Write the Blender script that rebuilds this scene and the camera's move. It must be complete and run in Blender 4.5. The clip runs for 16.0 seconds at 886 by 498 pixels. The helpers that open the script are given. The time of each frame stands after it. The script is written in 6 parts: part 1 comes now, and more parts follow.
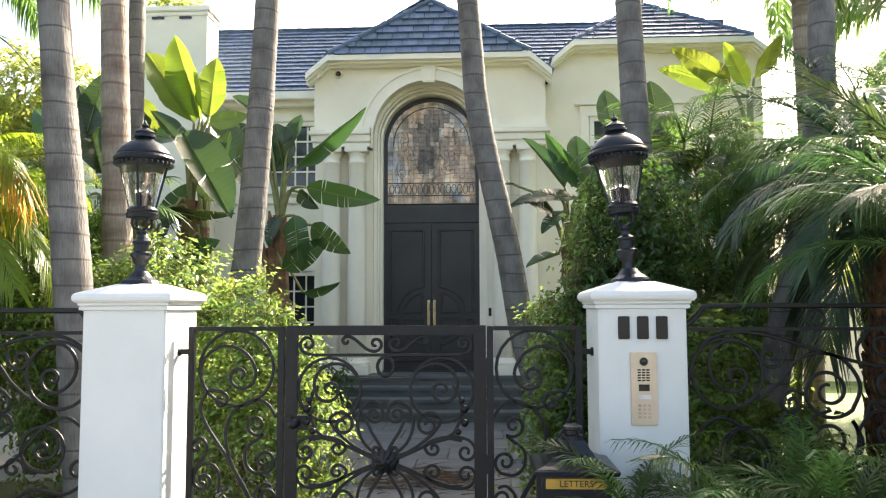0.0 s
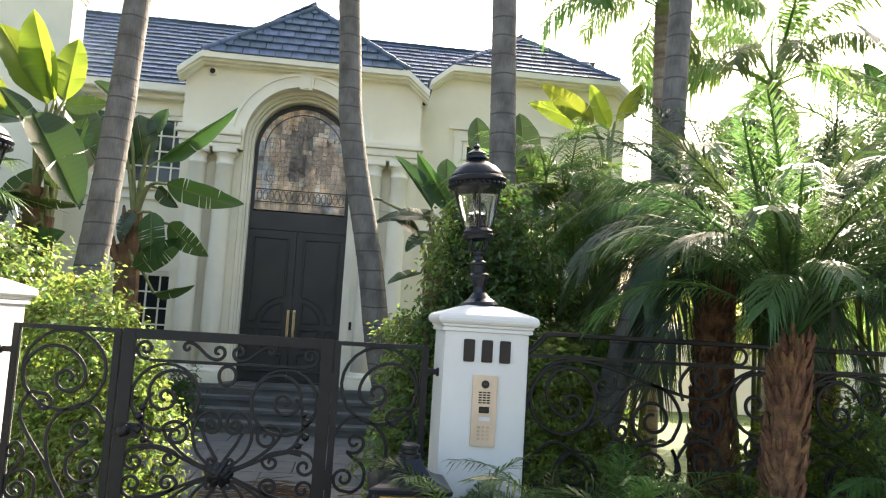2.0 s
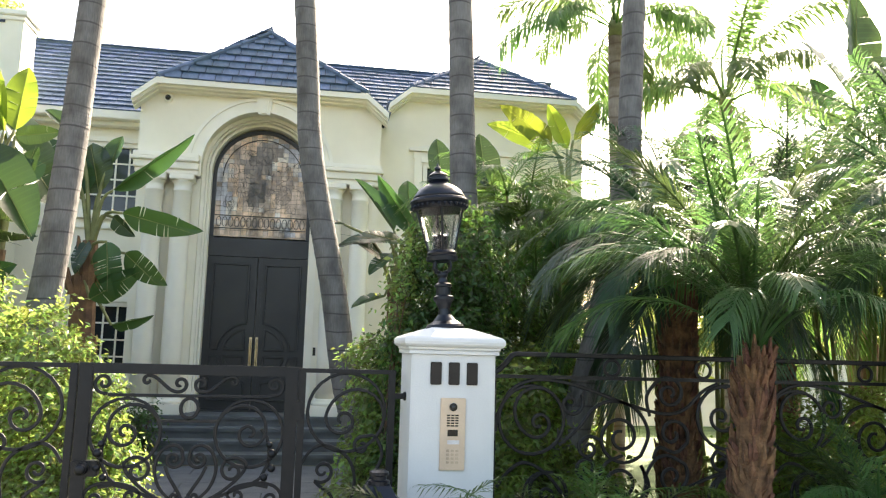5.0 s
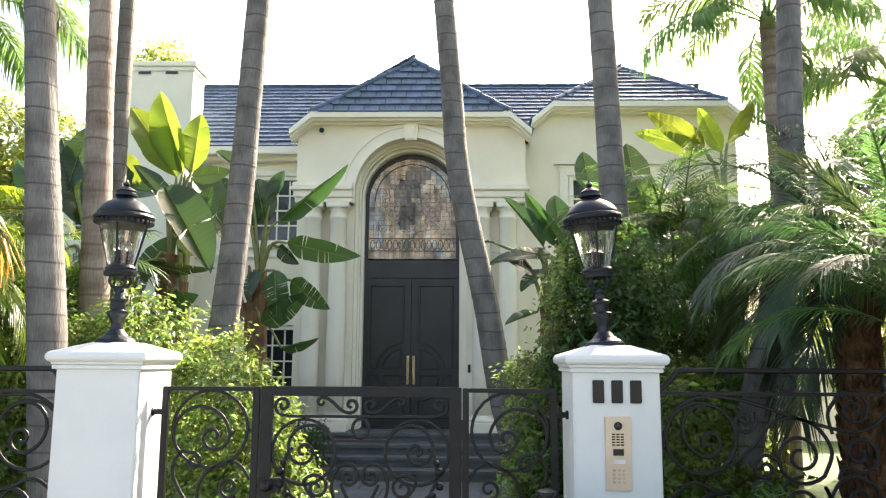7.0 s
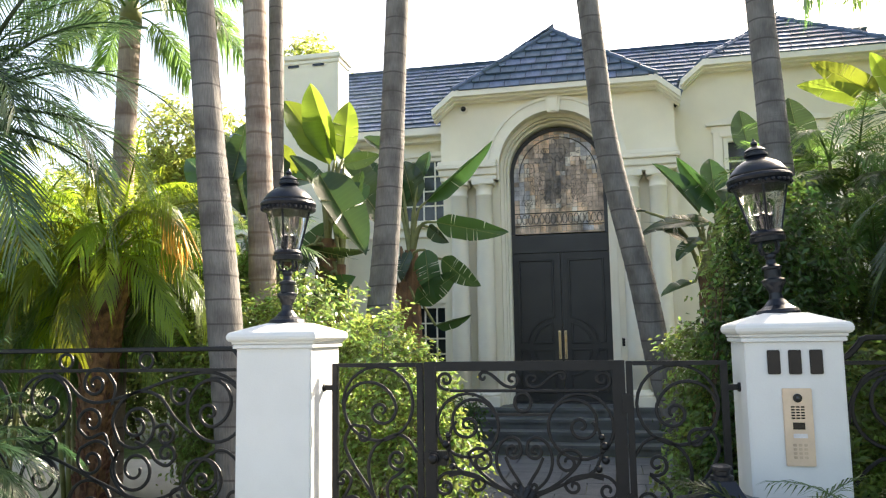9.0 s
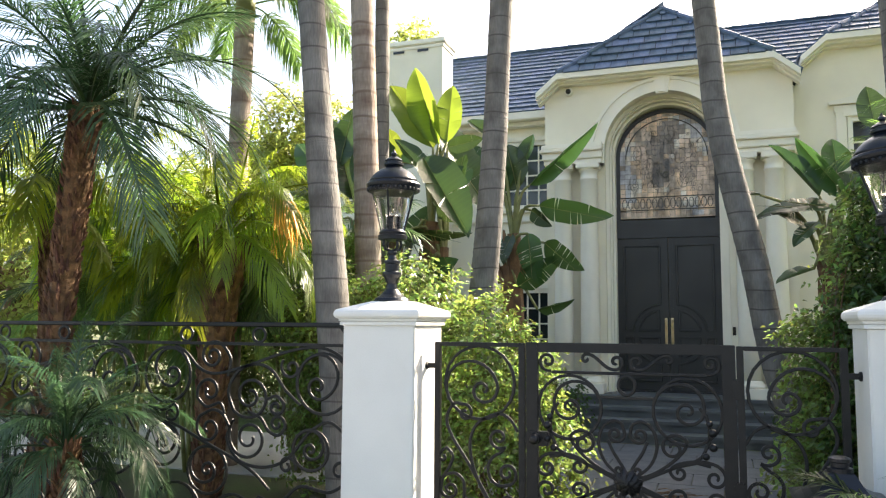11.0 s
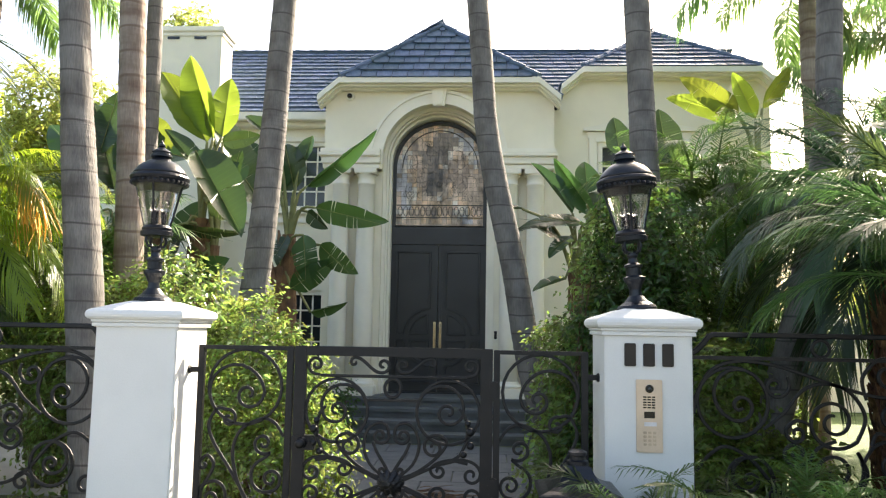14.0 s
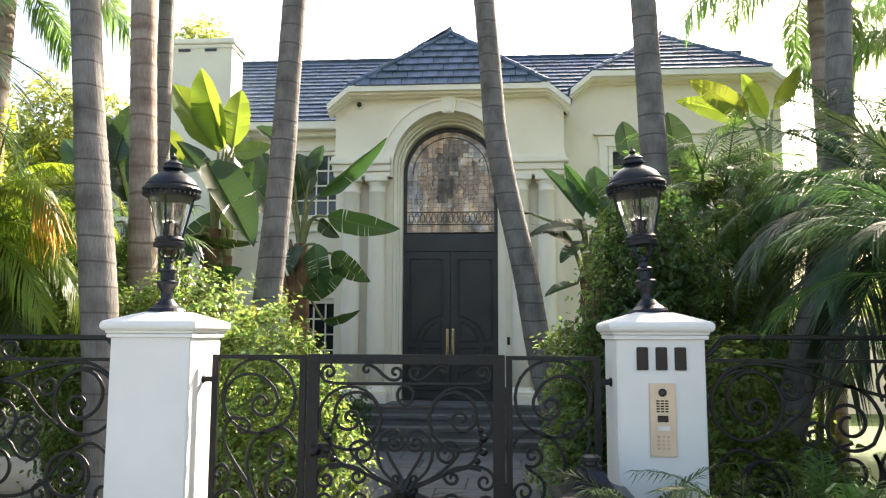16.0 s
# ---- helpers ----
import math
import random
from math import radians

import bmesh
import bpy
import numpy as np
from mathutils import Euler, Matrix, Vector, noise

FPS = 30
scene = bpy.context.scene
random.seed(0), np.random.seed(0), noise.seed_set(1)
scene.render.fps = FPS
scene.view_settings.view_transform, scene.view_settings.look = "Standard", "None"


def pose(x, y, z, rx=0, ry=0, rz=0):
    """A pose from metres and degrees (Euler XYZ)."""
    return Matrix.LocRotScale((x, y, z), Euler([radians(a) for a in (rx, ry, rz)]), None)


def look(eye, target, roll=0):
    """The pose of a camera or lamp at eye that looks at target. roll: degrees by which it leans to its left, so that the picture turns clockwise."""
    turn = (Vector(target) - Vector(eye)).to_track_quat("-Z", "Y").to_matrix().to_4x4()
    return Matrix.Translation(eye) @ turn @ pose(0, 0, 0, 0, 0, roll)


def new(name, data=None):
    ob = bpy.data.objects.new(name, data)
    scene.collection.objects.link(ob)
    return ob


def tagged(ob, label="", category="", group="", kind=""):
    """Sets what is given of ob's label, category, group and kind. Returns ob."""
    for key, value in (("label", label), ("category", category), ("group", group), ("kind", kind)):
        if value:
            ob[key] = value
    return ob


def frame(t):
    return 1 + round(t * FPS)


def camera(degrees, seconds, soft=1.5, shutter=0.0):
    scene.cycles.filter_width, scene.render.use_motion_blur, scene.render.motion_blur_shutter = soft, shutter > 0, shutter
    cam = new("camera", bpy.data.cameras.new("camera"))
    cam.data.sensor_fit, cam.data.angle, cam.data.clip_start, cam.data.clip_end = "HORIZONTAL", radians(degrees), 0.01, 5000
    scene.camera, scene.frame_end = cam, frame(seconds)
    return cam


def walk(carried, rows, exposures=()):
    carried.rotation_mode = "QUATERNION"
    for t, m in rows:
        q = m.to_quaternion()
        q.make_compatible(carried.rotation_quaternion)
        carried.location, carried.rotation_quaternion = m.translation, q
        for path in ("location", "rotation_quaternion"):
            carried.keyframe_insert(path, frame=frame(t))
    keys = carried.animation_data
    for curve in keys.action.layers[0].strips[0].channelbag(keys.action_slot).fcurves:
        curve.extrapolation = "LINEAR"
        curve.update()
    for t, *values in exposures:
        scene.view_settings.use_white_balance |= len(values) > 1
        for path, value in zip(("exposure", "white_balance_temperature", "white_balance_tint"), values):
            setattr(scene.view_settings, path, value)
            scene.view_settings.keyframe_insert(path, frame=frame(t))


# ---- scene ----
cam = camera(59.9, 16.0, soft=1.2)
PATH = [
    (0, (0.625, 0.665, 1.717), (0.525, 2.657, 1.866), -0.2),
    (0.5, (0.627, 0.654, 1.727), (0.511, 2.636, 1.967), 0.4),
    (1, (0.624, 0.656, 1.72), (0.489, 2.638, 1.948), 1.5),
    (1.5, (0.661, 0.656, 1.717), (0.574, 2.643, 1.926), 2.3),
    (2, (0.713, 0.641, 1.729), (0.946, 2.618, 1.926), 3.5),
    (2.5, (0.758, 0.626, 1.728), (1.3, 2.541, 1.924), 4.1),
    (3, (0.811, 0.63, 1.734), (1.568, 2.47, 1.935), 3.9),
    (3.5, (0.825, 0.628, 1.731), (1.656, 2.435, 1.942), 3.2),
    (4, (0.813, 0.634, 1.73), (1.65, 2.437, 1.95), 2.8),
    (4.5, (0.764, 0.656, 1.726), (1.432, 2.526, 1.963), 2.2),
    (5, (0.708, 0.658, 1.739), (1.034, 2.614, 1.994), 1.6),
    (5.2, (0.684, 0.659, 1.744), (0.891, 2.631, 2.007), 1.5),
    (5.5, (0.667, 0.648, 1.737), (0.752, 2.62, 2.013), 1.2),
    (5.9, (0.657, 0.630, 1.756), (0.648, 2.607, 2.039), 0.9),
    (6.4, (0.653, 0.615, 1.770), (0.605, 2.595, 2.055), 0.6),
    (7.3, (0.653, 0.608, 1.768), (0.6, 2.588, 2.052), 0.3),
    (7.5, (0.655, 0.617, 1.771), (0.598, 2.597, 2.050), 0.3),
    (8, (0.644, 0.615, 1.766), (0.579, 2.595, 2.040), 0.2),
    (8.5, (0.632, 0.613, 1.753), (0.523, 2.594, 2.012), -0.2),
    (9, (0.586, 0.623, 1.758), (0.164, 2.565, 1.984), -0.9),
    (9.2, (0.567, 0.626, 1.764), (0.028, 2.541, 1.978), -1.1),
    (9.5, (0.545, 0.628, 1.772), (-0.155, 2.49, 1.981), -1.0),
    (9.8, (0.530, 0.628, 1.762), (-0.280, 2.455, 1.965), -0.8),
    (10.2, (0.526, 0.625, 1.746), (-0.340, 2.425, 1.943), -0.4),
    (10.6, (0.545, 0.620, 1.730), (-0.285, 2.435, 1.923), 0.0),
    (10.9, (0.572, 0.617, 1.718), (-0.170, 2.465, 1.910), 0.3),
    (11.3, (0.612, 0.613, 1.722), (0.178, 2.556, 1.915), 0.6),
    (11.5, (0.606, 0.617, 1.726), (0.297, 2.583, 1.922), 0.8),
    (12, (0.613, 0.619, 1.723), (0.433, 2.6, 1.93), 1.1),
    (12.5, (0.595, 0.606, 1.724), (0.486, 2.592, 1.94), 1.3),
    (13, (0.606, 0.591, 1.724), (0.493, 2.576, 1.94), 1.2),
    (13.5, (0.613, 0.601, 1.724), (0.498, 2.586, 1.931), 1.1),
    (14, (0.606, 0.605, 1.727), (0.491, 2.591, 1.931), 1.0),
    (14.5, (0.609, 0.599, 1.735), (0.489, 2.584, 1.943), 0.9),
    (15, (0.608, 0.599, 1.729), (0.484, 2.584, 1.941), 0.7),
    (15.5, (0.613, 0.602, 1.726), (0.481, 2.586, 1.942), 0.4),
    (16, (0.619, 0.594, 1.726), (0.472, 2.576, 1.947), 0.2),
]
walk(cam, [(t, look(eye, target, roll)) for t, eye, target, roll in PATH], [(0, 2.22, 7150, 11), (1.5, 2.15, 7150, 11), (2.5, 2.06, 7200, 11), (3.5, 2.2, 7200, 11), (5, 2.36, 7200, 11), (7.5, 2.16, 7150, 11), (9, 2.03, 7150, 11), (16, 2.0, 7150, 11)])

# ---- light ----
SUN_TO = Vector((0.46, 0.70, 0.62)).normalized()
world = bpy.data.worlds.new("sky")
scene.world = world
world.use_nodes = True
wn = world.node_tree.nodes
sky = wn.new("ShaderNodeTexSky")
sky.sky_type, sky.sun_disc = "NISHITA", False
sky.sun_elevation = math.asin(SUN_TO.z)
sky.sun_rotation = math.atan2(SUN_TO.x, SUN_TO.y)
sky.air_density, sky.dust_density, sky.ozone_density = 1.0, 5.0, 1.0
wn["Background"].inputs["Strength"].default_value = 0.15
world.node_tree.links.new(sky.outputs[0], wn["Background"].inputs["Color"])
sun = new("sun", bpy.data.lights.new("sun", "SUN"))
sun.data.energy, sun.data.angle, sun.data.color = 5.0, radians(0.6), (1.0, 0.93, 0.82)
sun.matrix_world = look(SUN_TO * 60, (0, 0, 0))


# ---- materials ----
def material(name, base, rough=0.6, metal=0.0, spec=0.5, noise_scale=8.0, amount=0.15, second=None, bump=0.1, fine=90.0,
             random_tint=0.0, island=False, translucent=0.0, glow=None, coat=0.0, stretch=None, in_place=False):
    """A surface with broad stains, fine grain, relief and, for leaves, light passing through."""
    mat = bpy.data.materials.new(name)
    mat.use_nodes = True
    nt = mat.node_tree
    n, link = nt.nodes, nt.links.new
    p = n["Principled BSDF"]
    p.inputs["Roughness"].default_value, p.inputs["Metallic"].default_value = rough, metal
    p.inputs["Specular IOR Level"].default_value = spec
    p.inputs["Coat Weight"].default_value = coat
    co = n.new("ShaderNodeTexCoord")
    big, small = n.new("ShaderNodeTexNoise"), n.new("ShaderNodeTexNoise")
    big.inputs["Scale"].default_value, big.inputs["Detail"].default_value = noise_scale, 5
    small.inputs["Scale"].default_value, small.inputs["Detail"].default_value = fine, 3
    where = n.new("ShaderNodeNewGeometry").outputs["Position"] if in_place else co.outputs["Object"]
    for tex in (big, small):
        if stretch:
            mp = n.new("ShaderNodeMapping")
            mp.inputs["Scale"].default_value = stretch if tex == big else (1, 1, 0.15)
            link(where, mp.inputs["Vector"])
            link(mp.outputs[0], tex.inputs["Vector"])
        else:
            link(where, tex.inputs["Vector"])
    mix = n.new("ShaderNodeMix")
    mix.data_type = "RGBA"
    second = second or tuple(c * (1 - 2.2 * amount) for c in base)
    mix.inputs["A"].default_value, mix.inputs["B"].default_value = (*base, 1), (*second, 1)
    ramp = n.new("ShaderNodeMapRange")
    ramp.inputs["From Min"].default_value, ramp.inputs["From Max"].default_value = 0.38, 0.72
    link(big.outputs["Fac"], ramp.inputs["Value"])
    link(ramp.outputs[0], mix.inputs["Factor"])
    colour = mix.outputs["Result"]
    grain = n.new("ShaderNodeHueSaturation")
    gr = n.new("ShaderNodeMapRange")
    gr.inputs["To Min"].default_value, gr.inputs["To Max"].default_value = 1 - amount, 1 + amount
    link(small.outputs["Fac"], gr.inputs["Value"])
    link(gr.outputs[0], grain.inputs["Value"])
    link(colour, grain.inputs["Color"])
    colour = grain.outputs["Color"]
    if random_tint:
        tint = n.new("ShaderNodeHueSaturation")
        if island:
            src = n.new("ShaderNodeNewGeometry").outputs["Random Per Island"]
        else:
            src = n.new("ShaderNodeObjectInfo").outputs["Random"]
        a, b = n.new("ShaderNodeMapRange"), n.new("ShaderNodeMapRange")
        a.inputs["To Min"].default_value, a.inputs["To Max"].default_value = 1 - random_tint, 1 + random_tint
        b.inputs["To Min"].default_value, b.inputs["To Max"].default_value = 0.5 - 0.06 * random_tint, 0.5 + 0.06 * random_tint
        link(src, a.inputs["Value"])
        link(src, b.inputs["Value"])
        link(a.outputs[0], tint.inputs["Value"])
        link(b.outputs[0], tint.inputs["Hue"])
        link(colour, tint.inputs["Color"])
        colour = tint.outputs["Color"]
    link(colour, p.inputs["Base Color"])
    rr = n.new("ShaderNodeMapRange")
    rr.inputs["To Min"].default_value, rr.inputs["To Max"].default_value = max(0.02, rough - 0.1), min(1, rough + 0.1)
    link(big.outputs["Fac"], rr.inputs["Value"])
    link(rr.outputs[0], p.inputs["Roughness"])
    if bump:
        bp = n.new("ShaderNodeBump")
        bp.inputs["Strength"].default_value, bp.inputs["Distance"].default_value = bump, 0.01
        link(small.outputs["Fac"], bp.inputs["Height"])
        link(bp.outputs[0], p.inputs["Normal"])
    if translucent:
        tr, ms = n.new("ShaderNodeBsdfTranslucent"), n.new("ShaderNodeMixShader")
        warm = n.new("ShaderNodeHueSaturation")
        warm.inputs["Hue"].default_value, warm.inputs["Saturation"].default_value, warm.inputs["Value"].default_value = 0.476, 1.05, 2.7
        link(colour, warm.inputs["Color"])
        link(warm.outputs[0], tr.inputs["Color"])
        ms.inputs[0].default_value = translucent
        link(p.outputs[0], ms.inputs[1])
        link(tr.outputs[0], ms.inputs[2])
        link(ms.outputs[0], n["Material Output"].inputs["Surface"])
    if glow:
        p.inputs["Emission Color"].default_value, p.inputs["Emission Strength"].default_value = (*glow[:3], 1), glow[3]
    return mat


def banded(mat, scale, dark, axis=2, width=0.12, distort=1.2):
    """Darker rings across the length of a trunk or ribs across a leaf."""
    nt = mat.node_tree
    n, link = nt.nodes, nt.links.new
    p = n["Principled BSDF"]
    old = p.inputs["Base Color"].links[0].from_socket
    wave, co = n.new("ShaderNodeTexWave"), n.new("ShaderNodeTexCoord")
    wave.bands_direction = "XYZ"[axis]
    wave.inputs["Scale"].default_value, wave.inputs["Distortion"].default_value = scale, distort
    wave.inputs["Detail"].default_value = 2
    link(co.outputs["Object"], wave.inputs["Vector"])
    rng, mix = n.new("ShaderNodeMapRange"), n.new("ShaderNodeMix")
    rng.inputs["From Max"].default_value = width
    rng.inputs["To Min"].default_value, rng.inputs["To Max"].default_value = 1.0, 0.0
    link(wave.outputs["Fac"], rng.inputs["Value"])
    mix.data_type = "RGBA"
    mix.inputs["B"].default_value = (*dark, 1)
    link(rng.outputs[0], mix.inputs["Factor"])
    link(old, mix.inputs["A"])
    link(mix.outputs["Result"], p.inputs["Base Color"])
    return mat


def glass(name, tint=(1, 1, 1), rough=0.02, ior=1.45):
    mat = bpy.data.materials.new(name)
    mat.use_nodes = True
    p = mat.node_tree.nodes["Principled BSDF"]
    p.inputs["Base Color"].default_value = (*tint, 1)
    p.inputs["Roughness"].default_value = rough
    p.inputs["Transmission Weight"].default_value = 1.0
    p.inputs["IOR"].default_value = ior
    return mat


STUCCO = material("cream_stucco", (0.88, 0.82, 0.66), 0.85, amount=0.05, noise_scale=1.2, bump=0.35, fine=160)
TRIM = material("cream_trim", (0.88, 0.83, 0.70), 0.7, amount=0.04, noise_scale=2.0, bump=0.15, fine=120)
PILLAR = material("white_painted_stucco", (0.66, 0.655, 0.615), 0.75, amount=0.035, noise_scale=2.5, bump=0.1, fine=110)
SLATE = material("blue_grey_roof_tile", (0.085, 0.13, 0.195), 0.55, spec=0.35, amount=0.18, noise_scale=3, bump=0.3, fine=60, random_tint=0.28)
SLATE_JOIN = material("blue_grey_roof_tile_rest", (0.085, 0.13, 0.195), 0.55, spec=0.35, amount=0.18, noise_scale=3, bump=0.3, fine=60, random_tint=0.25, island=True)
UNDERLAY = material("roof_underlay", (0.02, 0.022, 0.028), 0.9)
IRON = material("black_iron", (0.006, 0.006, 0.007), 0.36, spec=0.32, amount=0.2, noise_scale=20, bump=0.2, fine=250)
LAMP_BLACK = material("black_lantern_enamel", (0.006, 0.0085, 0.014), 0.32, spec=0.35, amount=0.2, noise_scale=15, bump=0.1, fine=200)
DOOR = material("black_door_paint", (0.021, 0.021, 0.022), 0.42, amount=0.12, noise_scale=3, bump=0.08, fine=180)
BRASS = material("aged_brass", (0.74, 0.60, 0.40), 0.32, metal=1.0, amount=0.15)
GOLD = material("gold_painted_plate", (0.55, 0.33, 0.06), 0.45, metal=0.4, amount=0.15)
BRONZE = material("brushed_bronze_plate", (0.64, 0.50, 0.36), 0.42, metal=0.3, amount=0.06, noise_scale=6)
KEY = material("worn_bronze_key", (0.54, 0.42, 0.30), 0.5, metal=0.3, amount=0.2)
DIGIT = material("dark_bronze", (0.03, 0.025, 0.022), 0.4, metal=0.5)
PLASTIC = material("black_plastic", (0.01, 0.01, 0.01), 0.2)
PAPER = material("white_name_card", (0.75, 0.73, 0.72), 0.6)
STONE = material("blue_grey_paving", (0.095, 0.105, 0.118), 0.75, amount=0.12, noise_scale=2.5, bump=0.3, fine=70, random_tint=0.1)
STEP = material("grey_step_stone", (0.125, 0.135, 0.138), 0.7, amount=0.15, noise_scale=3, bump=0.3, fine=70)
SOIL = material("soil_and_grass", (0.07, 0.10, 0.03), 0.95, amount=0.3, noise_scale=1.5, second=(0.09, 0.065, 0.04), bump=0.8, fine=30)
CONCRETE = material("pavement_concrete", (0.40, 0.39, 0.37), 0.85, amount=0.1, noise_scale=1.5, bump=0.3)
ASPHALT = material("worn_asphalt", (0.055, 0.055, 0.057), 0.9, amount=0.2, noise_scale=1.2, bump=0.6, fine=120)
GLASS = glass("clear_glass", ior=1.2)
WINDOW_GLASS = material("dark_window_pane", (0.02, 0.025, 0.03), 0.05, amount=0.1, bump=0)
CAME = material("lead_came", (0.09, 0.08, 0.07), 0.45, metal=0.6)
BULB = glass("bulb_glass", (1, 0.97, 0.92), 0.03)
IVORY = material("ivory_candle_tube", (0.7, 0.68, 0.6), 0.5)


# ---- mesh tools ----
def thing(name, at, label, category, group="", kind="", turn=0.0):
    ob = new(name)
    ob.matrix_basis = pose(*at, 0, 0, turn)
    return tagged(ob, label, category, group, kind)


def part(name, bm, mat, parent, label="", smooth=False, m=None):
    if isinstance(bm, bmesh.types.BMesh):
        me = bpy.data.meshes.new(name)
        bmesh.ops.recalc_face_normals(bm, faces=bm.faces[:])
        bm.to_mesh(me)
        bm.free()
        me.materials.append(mat)
        if smooth:
            me.polygons.foreach_set("use_smooth", [True] * len(me.polygons))
    else:
        me = bm
    ob = new(name, me)
    ob.parent = parent
    if m is not None:
        ob.matrix_basis = m
    return tagged(ob, label)


def box(bm, x0, x1, y0, y1, z0, z1, bevel=0.0, m=None):
    made = bmesh.ops.create_cube(bm, size=1.0)["verts"]
    for v in made:
        v.co = Vector(((x0 + x1) / 2 + v.co.x * (x1 - x0), (y0 + y1) / 2 + v.co.y * (y1 - y0), (z0 + z1) / 2 + v.co.z * (z1 - z0)))
    if m is not None:
        bmesh.ops.transform(bm, matrix=m, verts=made)
    if bevel:
        bmesh.ops.bevel(bm, geom=list({e for v in made for e in v.link_edges}), offset=bevel, segments=2, affect="EDGES")
    return bm


def slab(x0, x1, y0, y1, z0, z1, bevel=0.0):
    return box(bmesh.new(), x0, x1, y0, y1, z0, z1, bevel)


def lathe(bm, profile, steps=24, m=None, squareness=0):
    """Turns (radius, height) pairs round z."""
    rings = []
    for r, z in profile:
        ring = []
        for k in range(steps):
            a = 2 * math.pi * k / steps
            co = Vector((r * math.cos(a), r * math.sin(a), z))
            ring.append(bm.verts.new(m @ co if m is not None else co))
        rings.append(ring)
    for a, b in zip(rings, rings[1:]):
        for k in range(steps):
            bm.faces.new((a[k], a[(k + 1) % steps], b[(k + 1) % steps], b[k]))
    bm.faces.new(rings[0][::-1])
    bm.faces.new(rings[-1])
    return bm


def square_turn(bm, profile, cx=0, cy=0):
    """A square moulding: (half width, height) pairs."""
    rings = []
    for r, z in profile:
        rings.append([bm.verts.new((cx + sx * r, cy + sy * r, z)) for sx, sy in ((-1, -1), (1, -1), (1, 1), (-1, 1))])
    for a, b in zip(rings, rings[1:]):
        for k in range(4):
            bm.faces.new((a[k], a[(k + 1) % 4], b[(k + 1) % 4], b[k]))
    bm.faces.new(rings[0][::-1])
    bm.faces.new(rings[-1])
    return bm


def tube(bm, pts, radius, steps=6, flat=None):
    """A bar swept along points; radius may be one number or one a point; flat: (width, depth) of a square bar in the xz plane."""
    pts = [Vector(p) for p in pts]
    rad = radius if isinstance(radius, (list, tuple)) else [radius] * len(pts)
    rings, side = [], None
    for i, p in enumerate(pts):
        way = (pts[min(i + 1, len(pts) - 1)] - pts[max(i - 1, 0)]).normalized()
        if flat:
            up = Vector((0, 1, 0))
            side = way.cross(up).normalized()
            w, d = flat[0] / 2 * rad[i], flat[1] / 2 * rad[i]
            ring = [p + side * a * w + up * b * d for a, b in ((-1, -.6), (-.6, -1), (.6, -1), (1, -.6), (1, .6), (.6, 1), (-.6, 1), (-1, .6))]
        else:
            if side is None:
                side = way.orthogonal().normalized()
            side = (side - way * side.dot(way)).normalized()
            up = way.cross(side)
            ring = [p + rad[i] * (math.cos(2 * math.pi * k / steps) * side + math.sin(2 * math.pi * k / steps) * up) for k in range(steps)]
        rings.append([bm.verts.new(v) for v in ring])
    for a, b in zip(rings, rings[1:]):
        for k in range(len(a)):
            bm.faces.new((a[k], a[(k + 1) % len(a)], b[(k + 1) % len(a)], b[k]))
    bm.faces.new(rings[0][::-1])
    bm.faces.new(rings[-1])
    return bm


def prism(bm, outline, y0, y1):
    """An outline of (x, z) pairs, extruded from y0 to y1."""
    a = [bm.verts.new((x, y0, z)) for x, z in outline]
    b = [bm.verts.new((x, y1, z)) for x, z in outline]
    n = len(outline)
    for k in range(n):
        bm.faces.new((a[k], a[(k + 1) % n], b[(k + 1) % n], b[k]))
    bm.faces.new(a[::-1])
    bm.faces.new(b)
    return bm


def arch_band(bm, r0, r1, cz, y0, y1, foot=None, steps=32, cx=0.0):
    """A half ring with legs down to foot."""
    inner, outer = [], []
    if foot is not None:
        inner.append((cx + r0, foot)), outer.append((cx + r1, foot))
    for k in range(steps + 1):
        a = math.pi * k / steps
        inner.append((cx + r0 * math.cos(a), cz + r0 * math.sin(a)))
        outer.append((cx + r1 * math.cos(a), cz + r1 * math.sin(a)))
    if foot is not None:
        inner.append((cx - r0, foot)), outer.append((cx - r1, foot))
    rows = [[bm.verts.new((x, y, z)) for x, z in some] for some, y in ((inner, y0), (outer, y0), (outer, y1), (inner, y1))]
    for a, b in zip(rows, rows[1:] + rows[:1]):
        for k in range(len(a) - 1):
            bm.faces.new((a[k], a[k + 1], b[k + 1], b[k]))
    for k in (0, -1):
        bm.faces.new([row[k] for row in rows])
    return bm

# ---- ground ----
bm = bmesh.new()
bmesh.ops.create_grid(bm, x_segments=4, y_segments=4, size=400)
ground = part("ground", bm, SOIL, None)
tagged(ground, "dark garden soil with thin grass", "ground", kind="structure")
pave = part("pavement", slab(-40, 40, -0.6, 4.0, -0.10, 0.004), CONCRETE, None)
tagged(pave, "light concrete pavement along the garden fence", "pavement", kind="structure")
road = part("road", slab(-40, 40, -9.0, -0.62, -0.2, -0.0), ASPHALT, None)
road.location.z = 0.002
tagged(road, "dark asphalt street", "road", kind="structure")
path = tagged(new("garden_path"), "blue-grey stone path leading to the entrance steps", "path", kind="structure")
random.seed(4)
paver = slab(-0.5, 0.5, -0.5, 0.5, 0.0, 0.03, 0.006)
pave_me = None
